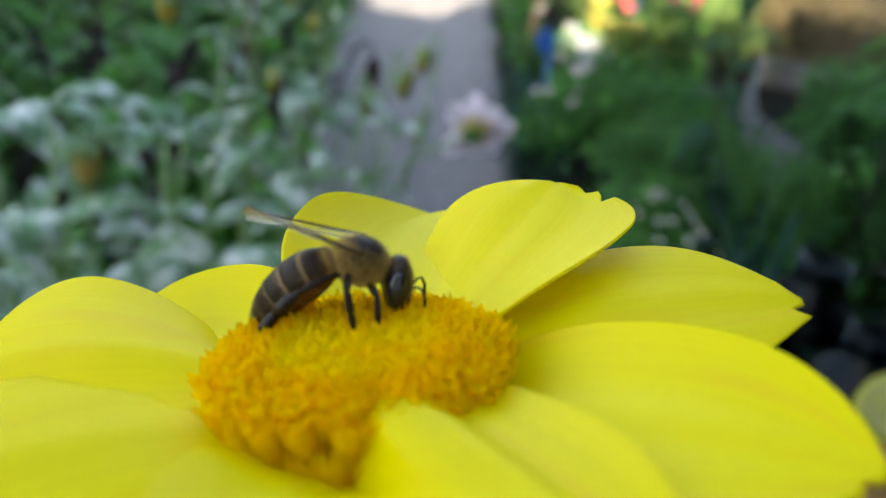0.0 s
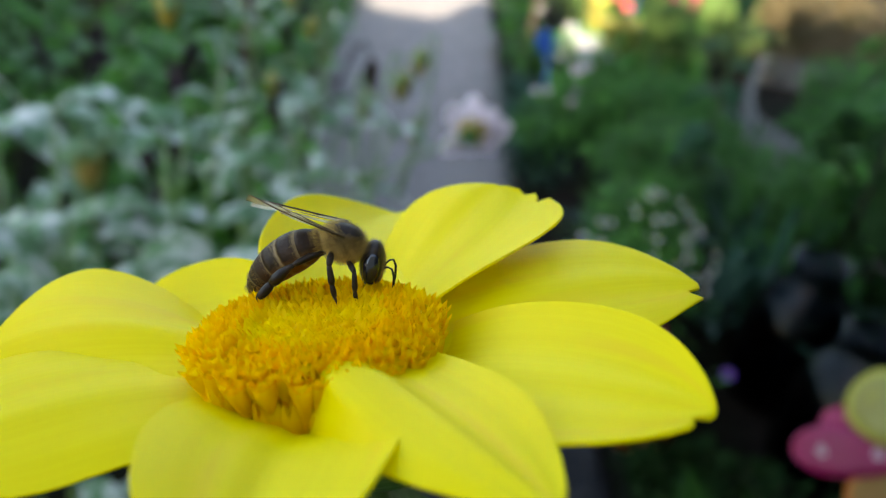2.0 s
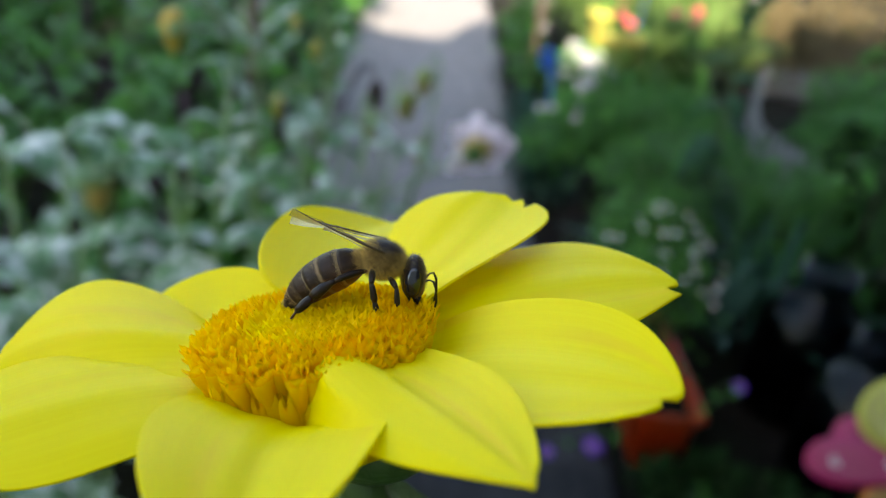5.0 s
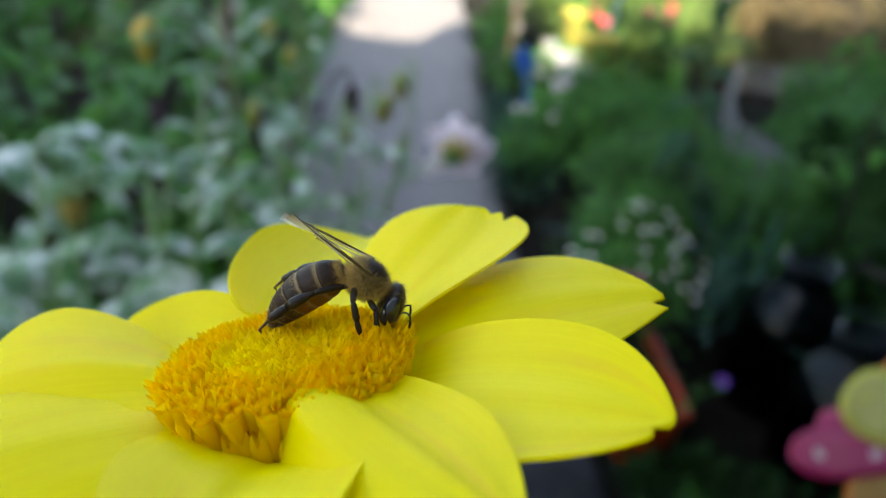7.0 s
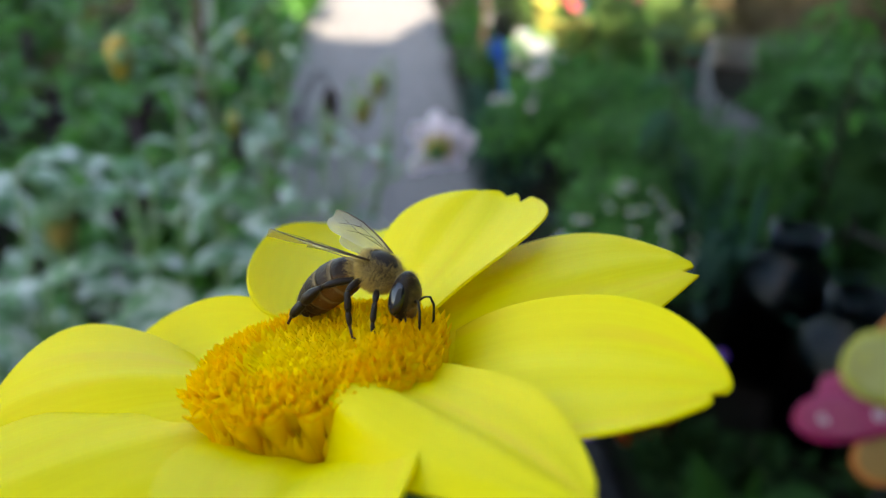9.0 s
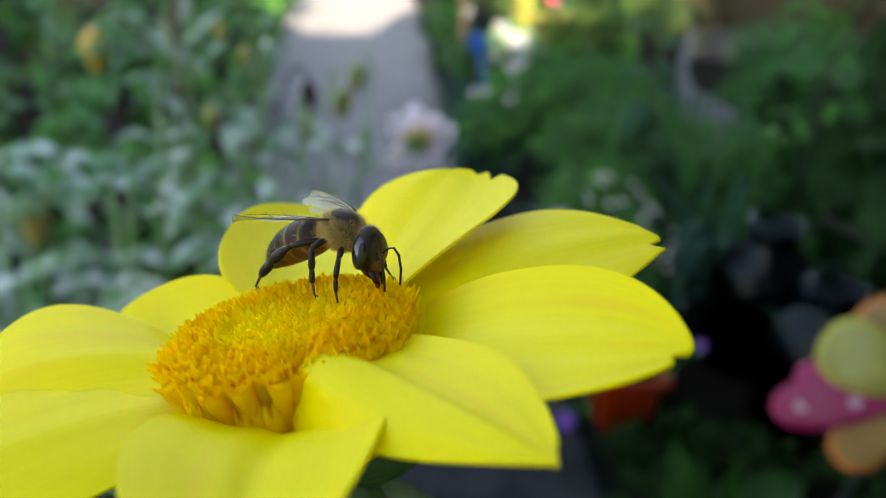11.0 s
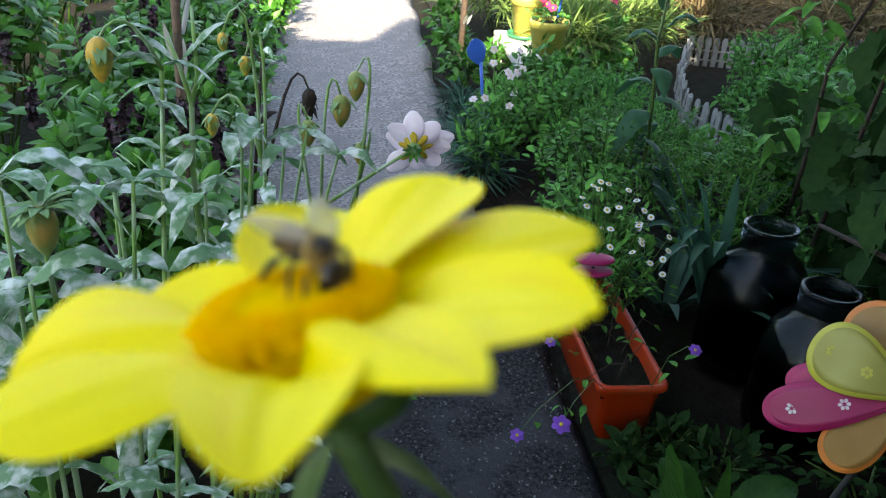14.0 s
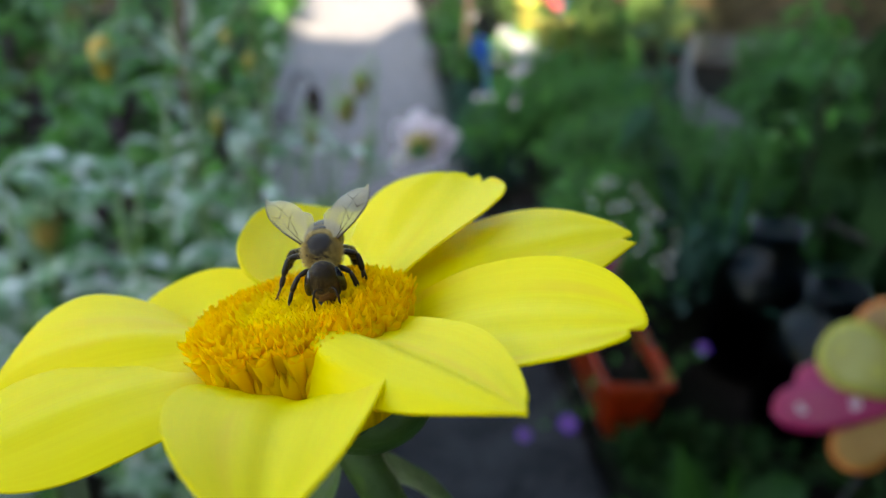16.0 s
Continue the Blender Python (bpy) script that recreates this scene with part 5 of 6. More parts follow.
budding_dahlia((-0.15, 1.10), [(-0.08, 1.09, 0.50), (-0.035, 1.08, 0.66)], "thin dahlia stalk with nodding green buds", [
    ((-0.018, 1.10, 0.802), (-0.045, 1.08, 0.66), (-0.036, 1.10, 0.826), 0.021, "green"), ((0.001, 1.10, 0.836), (0.000, 1.08, 0.66), (0.019, 1.10, 0.850), 0.019, "green"),
    ((-0.061, 1.10, 0.770), (-0.055, 1.08, 0.66), (-0.074, 1.10, 0.796), 0.018, "green"), ((0.008, 1.10, 0.742), (-0.01, 1.08, 0.65), (0.020, 1.10, 0.762), 0.016, "green")])
budding_dahlia((-0.16, 1.13), [(-0.13, 1.11, 0.50), (-0.120, 1.10, 0.72)], "dahlia stalk with yellow buds and a withered head", [
    ((-0.062, 1.14, 0.802), (-0.120, 1.10, 0.70), (-0.088, 1.14, 0.826), 0.020, "dead"), ((-0.140, 1.10, 0.858), (-0.119, 1.10, 0.72), (-0.119, 1.10, 0.890), 0.015, "yellow"),
    ((-0.186, 1.10, 0.778), (-0.118, 1.10, 0.70), (-0.150, 1.10, 0.812), 0.018, "yellow"), ((-0.158, 1.04, 0.902), (-0.122, 1.09, 0.72), (-0.130, 1.05, 0.922), 0.013, "yellow")])
budding_dahlia((-0.235, 0.95), [(-0.23, 0.94, 0.60), (-0.208, 0.935, 0.90)], "dahlia stalk with one large drooping yellow bud", [((-0.262, 0.90, 0.912), (-0.208, 0.935, 0.895), (-0.234, 0.91, 0.950), 0.027, "yellow")])
spent = budding_dahlia((-0.29, 0.74), [(-0.285, 0.72, 0.55), (-0.272, 0.71, 0.74)], "dahlia stalk with a large spent head", [((-0.270, 0.70, 0.812), (-0.272, 0.71, 0.73), (-0.271, 0.70, 0.79), 0.028, "spent")])
for a, b, rise in (((0.022, -0.04, 0.835), (0.092, -0.03, 0.800), 0.034), ((0.025, -0.04, 0.830), (0.082, -0.05, 0.790), 0.028), ((0.02, -0.035, 0.825), (0.060, -0.05, 0.822), 0.012), ((0.0, -0.04, 0.84), (-0.035, -0.05, 0.86), 0.012)):
    arch_leaf("sepal", a, b, rise, 0.007, M_MILDEW, spent, "strap", -0.3, 0.0, 10)
for k in range(6):
    a = k * 1.06
    arch_leaf("sepal", (0.02, -0.04, 0.832), (0.02 + 0.026 * math.cos(a), -0.04 + 0.026 * math.sin(a), 0.850 + 0.014 * math.sin(k * 2.7)), 0.006, 0.006, M_MILDEW if k % 3 else M_SEPAL, spent, "lance", 0.2)

stake = thing("garden_stake", pose(-0.345, 1.72, 0), "weathered wooden plant stake with peeling white bark", "stake")
tube("pole", [(0, 0, -0.05), (0.002, 0, 0.3), (-0.002, 0, 0.6), (0.004, 0, 0.98)], [0.0095, 0.009, 0.0095, 0.0085], M_STAKE, stake, sides=10)
for k in range(7):
    a, z = rng.random() * 6.3, 0.60 + 0.05 * k
    v, f = leaves_data([(0.013 * math.cos(a), 0.013 * math.sin(a), z)], [(0.25 * math.cos(a), 0.25 * math.sin(a), 1)], [(math.cos(a), math.sin(a), 0)], 0.09, 0.018, -0.05, 0.1, "blade")
    mesh_object("bark_strip", v, f, M_WHITE, stake, "peeling white bark", smooth=False)


# ---- orange planter by the path ----
def planter(x, y, turn):
    t = thing("planter_box", pose(x, y, 0.0, 0, 0, turn), "orange plastic planter box holding dark soil and wilted stems", "planter")

    def ring(w, l, z, r=0.018, n=5):
        out = []
        for cx, cy, a0 in ((w - r, l - r, 0), (-w + r, l - r, 90), (-w + r, -l + r, 180), (w - r, -l + r, 270)):
            for k in range(n):
                a = radians(a0 + 90 * k / (n - 1))
                out.append((cx + r * math.cos(a), cy + r * math.sin(a), z))
        return out
    prof = [(0.050, 0.205, 0.002), (0.054, 0.209, 0.004), (0.065, 0.220, 0.128), (0.067, 0.222, 0.132), (0.074, 0.229, 0.134), (0.076, 0.231, 0.138), (0.075, 0.230, 0.148), (0.072, 0.227, 0.151), (0.065, 0.220, 0.149), (0.063, 0.218, 0.142), (0.052, 0.207, 0.02)]
    verts, faces = [], []
    for w, l, z in prof:
        verts += ring(w, l, z)
    n = 20
    for i in range(len(prof) - 1):
        for k in range(n):
            a, b = i * n + k, i * n + (k + 1) % n
            faces.append((a, b, b + n, a + n))
    faces += [tuple(range(n - 1, -1, -1)), tuple(range((len(prof) - 1) * n, len(prof) * n))]
    mesh_object("box", verts, faces, M_ORANGE, t)
    verts, faces = [], []
    for j in range(25):
        for i in range(9):
            px, py = -0.0625 + 0.125 * i / 8, -0.2175 + 0.435 * j / 24
            verts.append((px, py, 0.112 + 0.012 * noise.noise((px * 25, py * 25, 1))))
    for j in range(24):
        for i in range(8):
            a = j * 9 + i
            faces.append((a, a + 1, a + 10, a + 9))
    mesh_object("potting_soil", verts, faces, M_SOIL, t)
    for k in range(12):
        px, py = rng.uniform(-0.055, 0.055), rng.uniform(-0.22, 0.2)
        d = rng.normal(size=2) * 0.05
        pts = [(px, py, 0.11), (px + d[0] * 0.4, py + d[1] * 0.4, 0.15), (px + d[0], py + d[1], 0.16 + 0.03 * rng.random()), (px + d[0] * 1.8, py + d[1] * 1.8, 0.15)]
        plant_stem(t, pts, 0.0018, 0.0008, M_BROWN, "wilted_stem")
        for e in pts[2:]:
            v, f = leaves_data([e], [rng.normal(size=3)], [(0, 0, 1)], 0.022, 0.013, 0.3, 0.3, "oval")
            mesh_object("small_leaf", v, f, M_HERB, t)
    return t


planter(0.568, 1.62, 0.5)


def flower_head(name, petals, length, width, core, m_petal, parent, at, face, rise=0.25):
    """A small open flower: a ring of petals round a core."""
    q = Matrix.Translation(at) @ Vector(face).to_track_quat("Z", "Y").to_matrix().to_4x4()
    a = np.arange(petals) * 2 * math.pi / petals + rng.random()
    d = np.stack([np.cos(a), np.sin(a), np.full(petals, rise)], 1)
    v, f = leaves_data(d * core * 0.6, d, np.tile([0, 0, 1.0], (petals, 1)), length, width, 0.25, 0.1, "petal")
    head_ob = mesh_object(name, v, f, m_petal, parent)
    head_ob.matrix_basis = q
    c = ellipsoid("core", (0, 0, core * 0.4), (core, core, core * 0.6), M_CORE, head_ob, "yellow centre", 10, 6)
    return head_ob


def trailing_flower(p, root, size, label):
    t = thing("trailing_flower", pose(root[0], root[1], root[2]), label, "flower", "purple flowers by the planter")
    o = Vector(p) - Vector(root)
    plant_stem(t, [(0, 0, 0), o * 0.4 + Vector((0, 0, 0.05)), o * 0.8 + Vector((0, 0, 0.03)), o], 0.0011, 0.0007, M_STEM)
    flower_head("flower_head", 6, size, size * 0.9, size * 0.25, M_PURPLE, t, o, (0, -0.5, 0.8))
    for k in range(3):
        v, f = leaves_data([o * (0.5 + 0.15 * k)], [rng.normal(size=3) + [0, 0, 0.2]], [(0, 0, 1)], 0.028, 0.014, 0.3, 0.3, "oval")
        mesh_object("small_leaf", v, f, M_HERB, t)
    return t


trailing_flower((0.355, 1.15, 0.246), (0.52, 1.42, 0.125), 0.015, "purple flower trailing over the concrete path")
trailing_flower((0.281, 1.15, 0.224), (0.52, 1.45, 0.125), 0.011, "small purple flower trailing over the concrete path")
trailing_flower((0.635, 1.30, 0.298), (0.60, 1.40, 0.125), 0.011, "small violet flower above the planter")
trailing_flower((0.40, 1.45, 0.22), (0.53, 1.5, 0.125), 0.010, "small violet flower leaning out of the planter")


# ---- toy pinwheel ----
def face_at(hub):
    """The way in which the pinwheel faces."""
    return (Vector((0, 0, 1.15)) - Vector(hub)).normalized()


def pinwheel(hub, foot):
    t = thing("pinwheel", pose(*foot), "toy pinwheel with pink, yellow and orange petals on a stick", "pinwheel")
    o = Vector(hub) - Vector(foot)
    front = face_at(hub) * 0.022
    tube("stick", [(0, 0, -0.03), o * 0.5 + front * 0.5, o + front], [0.0042, 0.0042, 0.0042], M_BLACK, t, sides=10)
    face = face_at(hub)
    right = Vector((0, 0, 1)).cross(face).normalized()
    base = Matrix((right, face.cross(right), face)).transposed().to_4x4()
    base.translation = o
    for ang, ln, wd, lift, inner, rim in [(112, 0.115, 0.085, 0.004, M_MILL_ORANGE, M_MILL_RUST), (172, 0.130, 0.06, 0.006, M_MILL_ROSE, M_MILL_ROSE), (146, 0.116, 0.092, 0.020, M_MILL_YELLOW, M_MILL_OLIVE),
                                          (187, 0.155, 0.066, 0.014, M_MILL_PINK, M_MILL_ROSE), (220, 0.116, 0.070, 0.008, M_MILL_ORANGE, M_MILL_RUST), (292, 0.112, 0.09, 0.012, M_MILL_YELLOW, M_MILL_OLIVE),
                                          (322, 0.14, 0.062, 0.008, M_MILL_PINK, M_MILL_ROSE), (350, 0.112, 0.08, 0.012, M_MILL_ORANGE, M_MILL_RUST), (40, 0.112, 0.09, 0.008, M_MILL_YELLOW, M_MILL_OLIVE), (75, 0.14, 0.062, 0.014, M_MILL_PINK, M_MILL_ROSE)]:
        m = base @ Matrix.Rotation(radians(ang + 20), 4, "Z")
        for name, k, dz, mm, par in (("petal", 1.0, 0.0, rim, None), ("inner_panel", 0.86, 0.0026, inner, "petal")):
            verts, faces, nu, nv = [], [], 28, 9
            for i in range(nu):
                a = math.pi * (0.02 + 0.96 * i / (nu - 1))
                x = ln * (0.5 - 0.5 * math.cos(a))
                u = x / ln
                half = wd * 0.5 * math.sin(a) * (0.30 + 0.85 * u ** 0.9)
                for q in range(nv):
                    w = half * (-1 + 2 * q / (nv - 1))
                    xs = (x - ln * 0.56) * k + ln * 0.56
                    verts.append((xs, w * k, lift * (0.9 + math.sin(math.pi * xs / ln)) + dz - 0.010 * (xs / ln) * (w * k / wd)))
            for i in range(nu - 1):
                for q in range(nv - 1):
                    c = i * nv + q
                    faces.append((c, c + nv, c + nv + 1, c + 1))
            ob = mesh_object(name, verts, faces, mm, holder if par else t)
            ob.modifiers.new("thick", "SOLIDIFY").thickness = 0.0014
            if not par:
                holder = ob
                holder.matrix_basis = m
        if inner in (M_MILL_PINK, M_MILL_YELLOW):
            for u in (0.42, 0.78):
                a = np.arange(6) * math.pi / 3
                d = np.stack([np.cos(a), np.sin(a), 0 * a], 1)
                z = lift * (0.9 + math.sin(math.pi * u)) + 0.0032
                v, f = leaves_data(np.array([[ln * u, 0, z]]) + d * 0.002, d, np.tile([0, 0, 1.0], (6, 1)), 0.0048, 0.004, 0, 0, "petal")
                mesh_object("printed_flower", v, f, M_WHITE_PETAL if inner is M_MILL_PINK else M_MILL_OLIVE, holder, "small printed flower", smooth=False)
    ellipsoid("hub", o + face * 0.012, (0.009, 0.009, 0.009), M_BLACK, t, "black hub")
    return t


pinwheel((0.613, 0.72, 0.611), (0.530, 0.849, 0.0))


# ---- glass jars ----
def jar(x, y, s):
    t = thing("glass_jar", pose(x, y, 0.0), "large dark empty glass jar standing in the herbs", "jar", "glass jars")
    prof = [(0.085, 0.0), (0.112, 0.012), (0.118, 0.05), (0.118, 0.20), (0.110, 0.245), (0.085, 0.285), (0.062, 0.305), (0.056, 0.320), (0.056, 0.350), (0.061, 0.353), (0.061, 0.364), (0.055, 0.366),
            (0.051, 0.362), (0.050, 0.322), (0.056, 0.304), (0.080, 0.281), (0.104, 0.243), (0.112, 0.20), (0.112, 0.052), (0.105, 0.018), (0.02, 0.010)]
    v, f = lathe_data([(r * s, z * s) for r, z in prof], 48)
    mesh_object("glass_body", v, f, M_GLASS, t)
    # solid filling added so that the jar body shows nearly black
    v, f = lathe_data([(0.02 * s, 0.012 * s), (0.100 * s, 0.018 * s), (0.108 * s, 0.05 * s), (0.109 * s, 0.20 * s), (0.101 * s, 0.238 * s), (0.02 * s, 0.240 * s)], 32)
    mesh_object("dark_filling", v, f, M_DARK_FILLING, t, "dark filling added inside the jar")
    for z in (0.347, 0.332):
        ring_pts = [(0.0585 * s * math.cos(a), 0.0585 * s * math.sin(a), z * s) for a in np.linspace(0, 2 * math.pi, 33)]
        tube("neck_ring", ring_pts, [0.0022 * s] * 33, M_GLASS, t, sides=6)
    return t


M_DARK_FILLING = mat("dark_filling", (0.012, 0.012, 0.010), (0.020, 0.019, 0.016), rough=0.4, scale=20, spread=0)
jar(0.945, 1.70, 1.02)
jar(0.955, 1.43, 0.98)


# ---- strap-leaved clump, tall broad-leaved plant, vine ----
def strap_clump(x, y, n, length):
    t = thing("strap_leaf_clump", pose(x, y, 0), "clump of long arching strap leaves", "plant")
    for k in range(n):
        a = k * 2.4 + rng.normal() * 0.2
        d = Vector((math.cos(a), math.sin(a), 1.5 + 0.6 * rng.random()))
        ln = length * (0.75 + 0.5 * rng.random())
        v, f = leaves_data([(0.02 * math.cos(a), 0.02 * math.sin(a), -0.01)], [d], [(math.cos(a) * -0.5, math.sin(a) * -0.5, 1)], ln, 0.035, 0.55 + 0.3 * rng.random(), 0.35, "blade")
        ob = mesh_object("strap_leaf", v, f, M_STRAP, t)
        rounded(ob, 2, 0.0006)
    return t


strap_clump(1.02, 2.1, 12, 0.42)
strap_clump(0.84, 1.95, 14, 0.40)
arching = thing("strap_leaf_clump", pose(0.875, 1.78, 0), "clump of long strap leaves arching over beside a jar", "plant")
for b, rise, w in (((-0.175, -0.06, 0.34), 0.11, 0.030), ((-0.135, -0.08, 0.26), 0.15, 0.034), ((-0.115, -0.10, 0.21), 0.16, 0.034), ((-0.195, 0.02, 0.37), 0.10, 0.028), ((-0.07, -0.12, 0.25), 0.14, 0.032), ((-0.155, 0.07, 0.43), 0.08, 0.026),
                   ((-0.215, -0.04, 0.28), 0.13, 0.028), ((-0.02, -0.05, 0.42), 0.05, 0.028), ((-0.10, 0.0, 0.40), 0.09, 0.030), ((-0.18, -0.09, 0.20), 0.16, 0.030)):
    arch_leaf("strap_leaf", (0.01, 0, -0.01), (b[0], b[1], b[2] + 0.06), rise, w, M_STRAP, arching, "strap", 0.3, 0.0, rng.normal() * 10)


def tall_plant(x, y, h):
    t = thing("broad_leaved_plant", pose(x, y, 0), "tall upright plant with large dull green leaves", "plant")
    plant_stem(t, [(0, 0, -0.03), (0.01, 0, h * 0.4), (-0.01, 0, h * 0.75), (0, 0, h)], 0.007, 0.004, M_STEM)
    for k in range(15):
        u = k / 14
        z = h * (0.30 + 0.70 * u)
        a = k * 2.4 + 0.4
        ln = 0.24 - 0.08 * u
        p = Vector((0.004 * math.cos(a), 0.004 * math.sin(a), z))
        tip = p + Vector((math.cos(a), math.sin(a), 0)) * ln * (0.75 - 0.3 * u) + Vector((0, 0, ln * (-0.75 + 1.5 * u ** 1.5)))
        arch_leaf("leaf", p, tip, ln * 0.20, ln * 0.40, M_BROAD, t, "broad", -0.25, 0.10, rng.normal() * 15)
    return t


M_BROAD = mat("broad_leaf", (0.035, 0.105, 0.055), (0.022, 0.07, 0.036), spec=0.15, rough=0.65, scale=30, translucent=0.25, spread=0.2)
tall_plant(0.875, 2.42, 0.82)


# places of the lit leaves on the vine
LIT_LEAVES = [(0.075, 0.5, 0.866), (0.092, 0.5, 0.885), (0.115, 0.5, 0.845), (0.067, 0.5, 0.847), (0.169, 0.5, 0.717), (0.207, 0.5, 0.71), (0.203, 0.5, 0.797), (0.225, 0.5, 0.805), (0.084, 0.5, 0.662), (0.068, 0.5, 0.647)]


def vine(x, y):
    t = thing("grape_vine", pose(x, y, 0), "leafy grape vine with large lobed leaves coloured dark for shade", "vine")
    canes = [[(0.95, -0.3, -0.03), (0.9, -0.35, 0.5), (0.85, -0.4, 1.1), (0.8, -0.4, 1.7)], [(0.95, -0.3, 0.3), (0.7, 0.0, 0.38), (0.5, 0.4, 0.36), (0.4, 0.8, 0.33)]]
    for c in canes:
        plant_stem(t, c, 0.012, 0.005, M_BROWN, "cane")
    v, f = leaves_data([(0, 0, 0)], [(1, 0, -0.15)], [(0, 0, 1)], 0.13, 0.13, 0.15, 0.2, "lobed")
    first = mesh_object("vine_leaf", v, f, M_SHADED_LEAF, t)
    first.data.materials[0] = M_SHADED_LEAF
    me = first.data
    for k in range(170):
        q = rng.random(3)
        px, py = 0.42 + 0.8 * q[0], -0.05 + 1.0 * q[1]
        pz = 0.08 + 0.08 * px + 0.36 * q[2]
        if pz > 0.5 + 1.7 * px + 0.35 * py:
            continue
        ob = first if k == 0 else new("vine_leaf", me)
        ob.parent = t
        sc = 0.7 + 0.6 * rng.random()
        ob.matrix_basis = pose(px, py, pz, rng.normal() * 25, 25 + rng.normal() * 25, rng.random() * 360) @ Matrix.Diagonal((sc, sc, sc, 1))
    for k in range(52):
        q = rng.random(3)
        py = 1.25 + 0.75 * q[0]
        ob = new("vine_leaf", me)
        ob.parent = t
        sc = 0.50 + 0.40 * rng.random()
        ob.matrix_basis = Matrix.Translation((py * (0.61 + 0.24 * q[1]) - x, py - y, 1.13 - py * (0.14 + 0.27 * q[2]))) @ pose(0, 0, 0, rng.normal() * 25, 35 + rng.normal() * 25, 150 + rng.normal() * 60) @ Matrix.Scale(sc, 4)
    for c in ([(0.62, 1.35, -0.03), (0.58, 1.25, 0.35), (0.55, 1.2, 0.62), (0.62, 1.1, 0.95)], [(0.55, 1.1, -0.03), (0.52, 0.95, 0.4), (0.46, 0.8, 0.7), (0.42, 0.7, 1.05)]):
        plant_stem(t, c, 0.008, 0.004, M_BROWN, "cane")
    # leaf screen added at the right edge to cut the sky light from there
    n = 1500
    p = np.stack([rng.uniform(1.5, 1.9, n), rng.uniform(-2.4, 1.9, n), rng.uniform(0.0, 1.7, n)], 1)
    v, f = leaves_data(p, rng.normal(size=(n, 3)) + [0, 0, -0.5], rng.normal(size=(n, 3)) * 0.5 + [-1, 0, 0.4], 0.15, 0.15, 0.2, 0.2, "lobed")
    tagged(mesh_object("side_leaves", v, f, M_SHADED_LEAF, t, "upright screen of vine leaves added to block light from the right"), kind="stuff")
    # leaves that catch light: a brighter green than the rest stands for it
    for px, py, pz in LIT_LEAVES:
        for k in range(3):
            a = Vector((px, py, pz)) + Vector(rng.normal(size=3)) * 0.012
            d = Vector((rng.normal(), rng.normal(), -0.4)).normalized() * (0.05 + 0.03 * rng.random())
            arch_leaf("young_leaf", a, a + d, 0.010, 0.030, M_HERB, t, "broad", 0.25, 0.12, rng.normal() * 25)
    # unseen leaves added overhead to keep sky light off the right side
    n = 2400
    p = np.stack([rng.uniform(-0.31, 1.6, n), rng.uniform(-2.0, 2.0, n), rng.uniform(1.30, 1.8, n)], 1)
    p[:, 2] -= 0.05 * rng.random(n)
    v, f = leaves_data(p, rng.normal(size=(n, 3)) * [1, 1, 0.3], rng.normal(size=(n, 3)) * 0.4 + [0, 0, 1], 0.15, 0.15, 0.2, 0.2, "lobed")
    tagged(mesh_object("canopy_leaves", v, f, M_SHADED_LEAF, t, "unseen overhead vine leaves added to shade the right side"), kind="stuff")
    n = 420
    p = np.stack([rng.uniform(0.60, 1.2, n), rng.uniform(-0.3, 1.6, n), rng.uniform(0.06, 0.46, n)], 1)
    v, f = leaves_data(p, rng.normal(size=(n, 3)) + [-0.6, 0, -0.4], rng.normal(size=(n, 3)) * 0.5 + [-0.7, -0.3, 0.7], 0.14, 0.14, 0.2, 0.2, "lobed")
    tagged(mesh_object("hanging_leaves", v, f, M_SHADED_LEAF, t, "dense hanging vine leaves coloured dark for shade"), kind="stuff")
    return t


vine(0.72, 1.0)


# ---- small white daisies, pale phlox ----
def daisy_plant(x, y, h):
    t = thing("white_daisy_plant", pose(x, y, 0), "bushy plant covered with small white daisies", "plant")
    foliage_part("foliage", bush_leaves((0, 0, h * 0.5), (0.15, 0.14, h * 0.5), 700, 0.022, 0.35, "lance", shell=0.3), M_HERB, t)
    for k in range(38):
        a, r = rng.random() * 6.28, math.sqrt(rng.random()) * 0.16
        p = Vector((r * math.cos(a), r * math.sin(a) * 0.8, h * (1.10 - 1.2 * (r / 0.16) ** 2 * 0.35) + rng.normal() * 0.012))
        plant_stem(t, [(p.x * 0.5, p.y * 0.5, h * 0.4), (p.x * 0.9, p.y * 0.9, p.z - 0.03), p], 0.0012, 0.0008, M_STEM, "flower_stalk")
        flower_head("daisy_head", 10, 0.0064, 0.0044, 0.0032, M_DAISY, t, p, (rng.normal() * 0.3, -0.35 + rng.normal() * 0.3, 1))
    return t


daisy_plant(0.565, 1.72, 0.42)


def phlox(x, y, h, n, m_petal, label, size=0.014):
    t = thing("garden_flower_plant", pose(x, y, 0), label, "plant", "flowering plants by the path")
    foliage_part("foliage", bush_leaves((0, 0, h * 0.45), (0.12, 0.12, h * 0.45), 260, 0.045, 0.3, "lance", shell=0.3), M_HERB, t)
    for k in range(n):
        p = Vector((rng.normal() * 0.06, rng.normal() * 0.06, h * (0.95 + 0.25 * rng.random())))
        plant_stem(t, [(p.x * 0.4, p.y * 0.4, 0), (p.x * 0.8, p.y * 0.8, p.z * 0.7), p], 0.002, 0.001, M_STEM, "flower_stalk")
        flower_head("flower_head", 5, size, size * 0.95, size * 0.22, m_petal, t, p, (rng.normal() * 0.4, -0.6 + rng.normal() * 0.3, 0.8))
    return t


phlox(0.57, 3.15, 0.33, 9, M_WHITE_PETAL, "plant with pale pink-white flowers beside the path", 0.014)
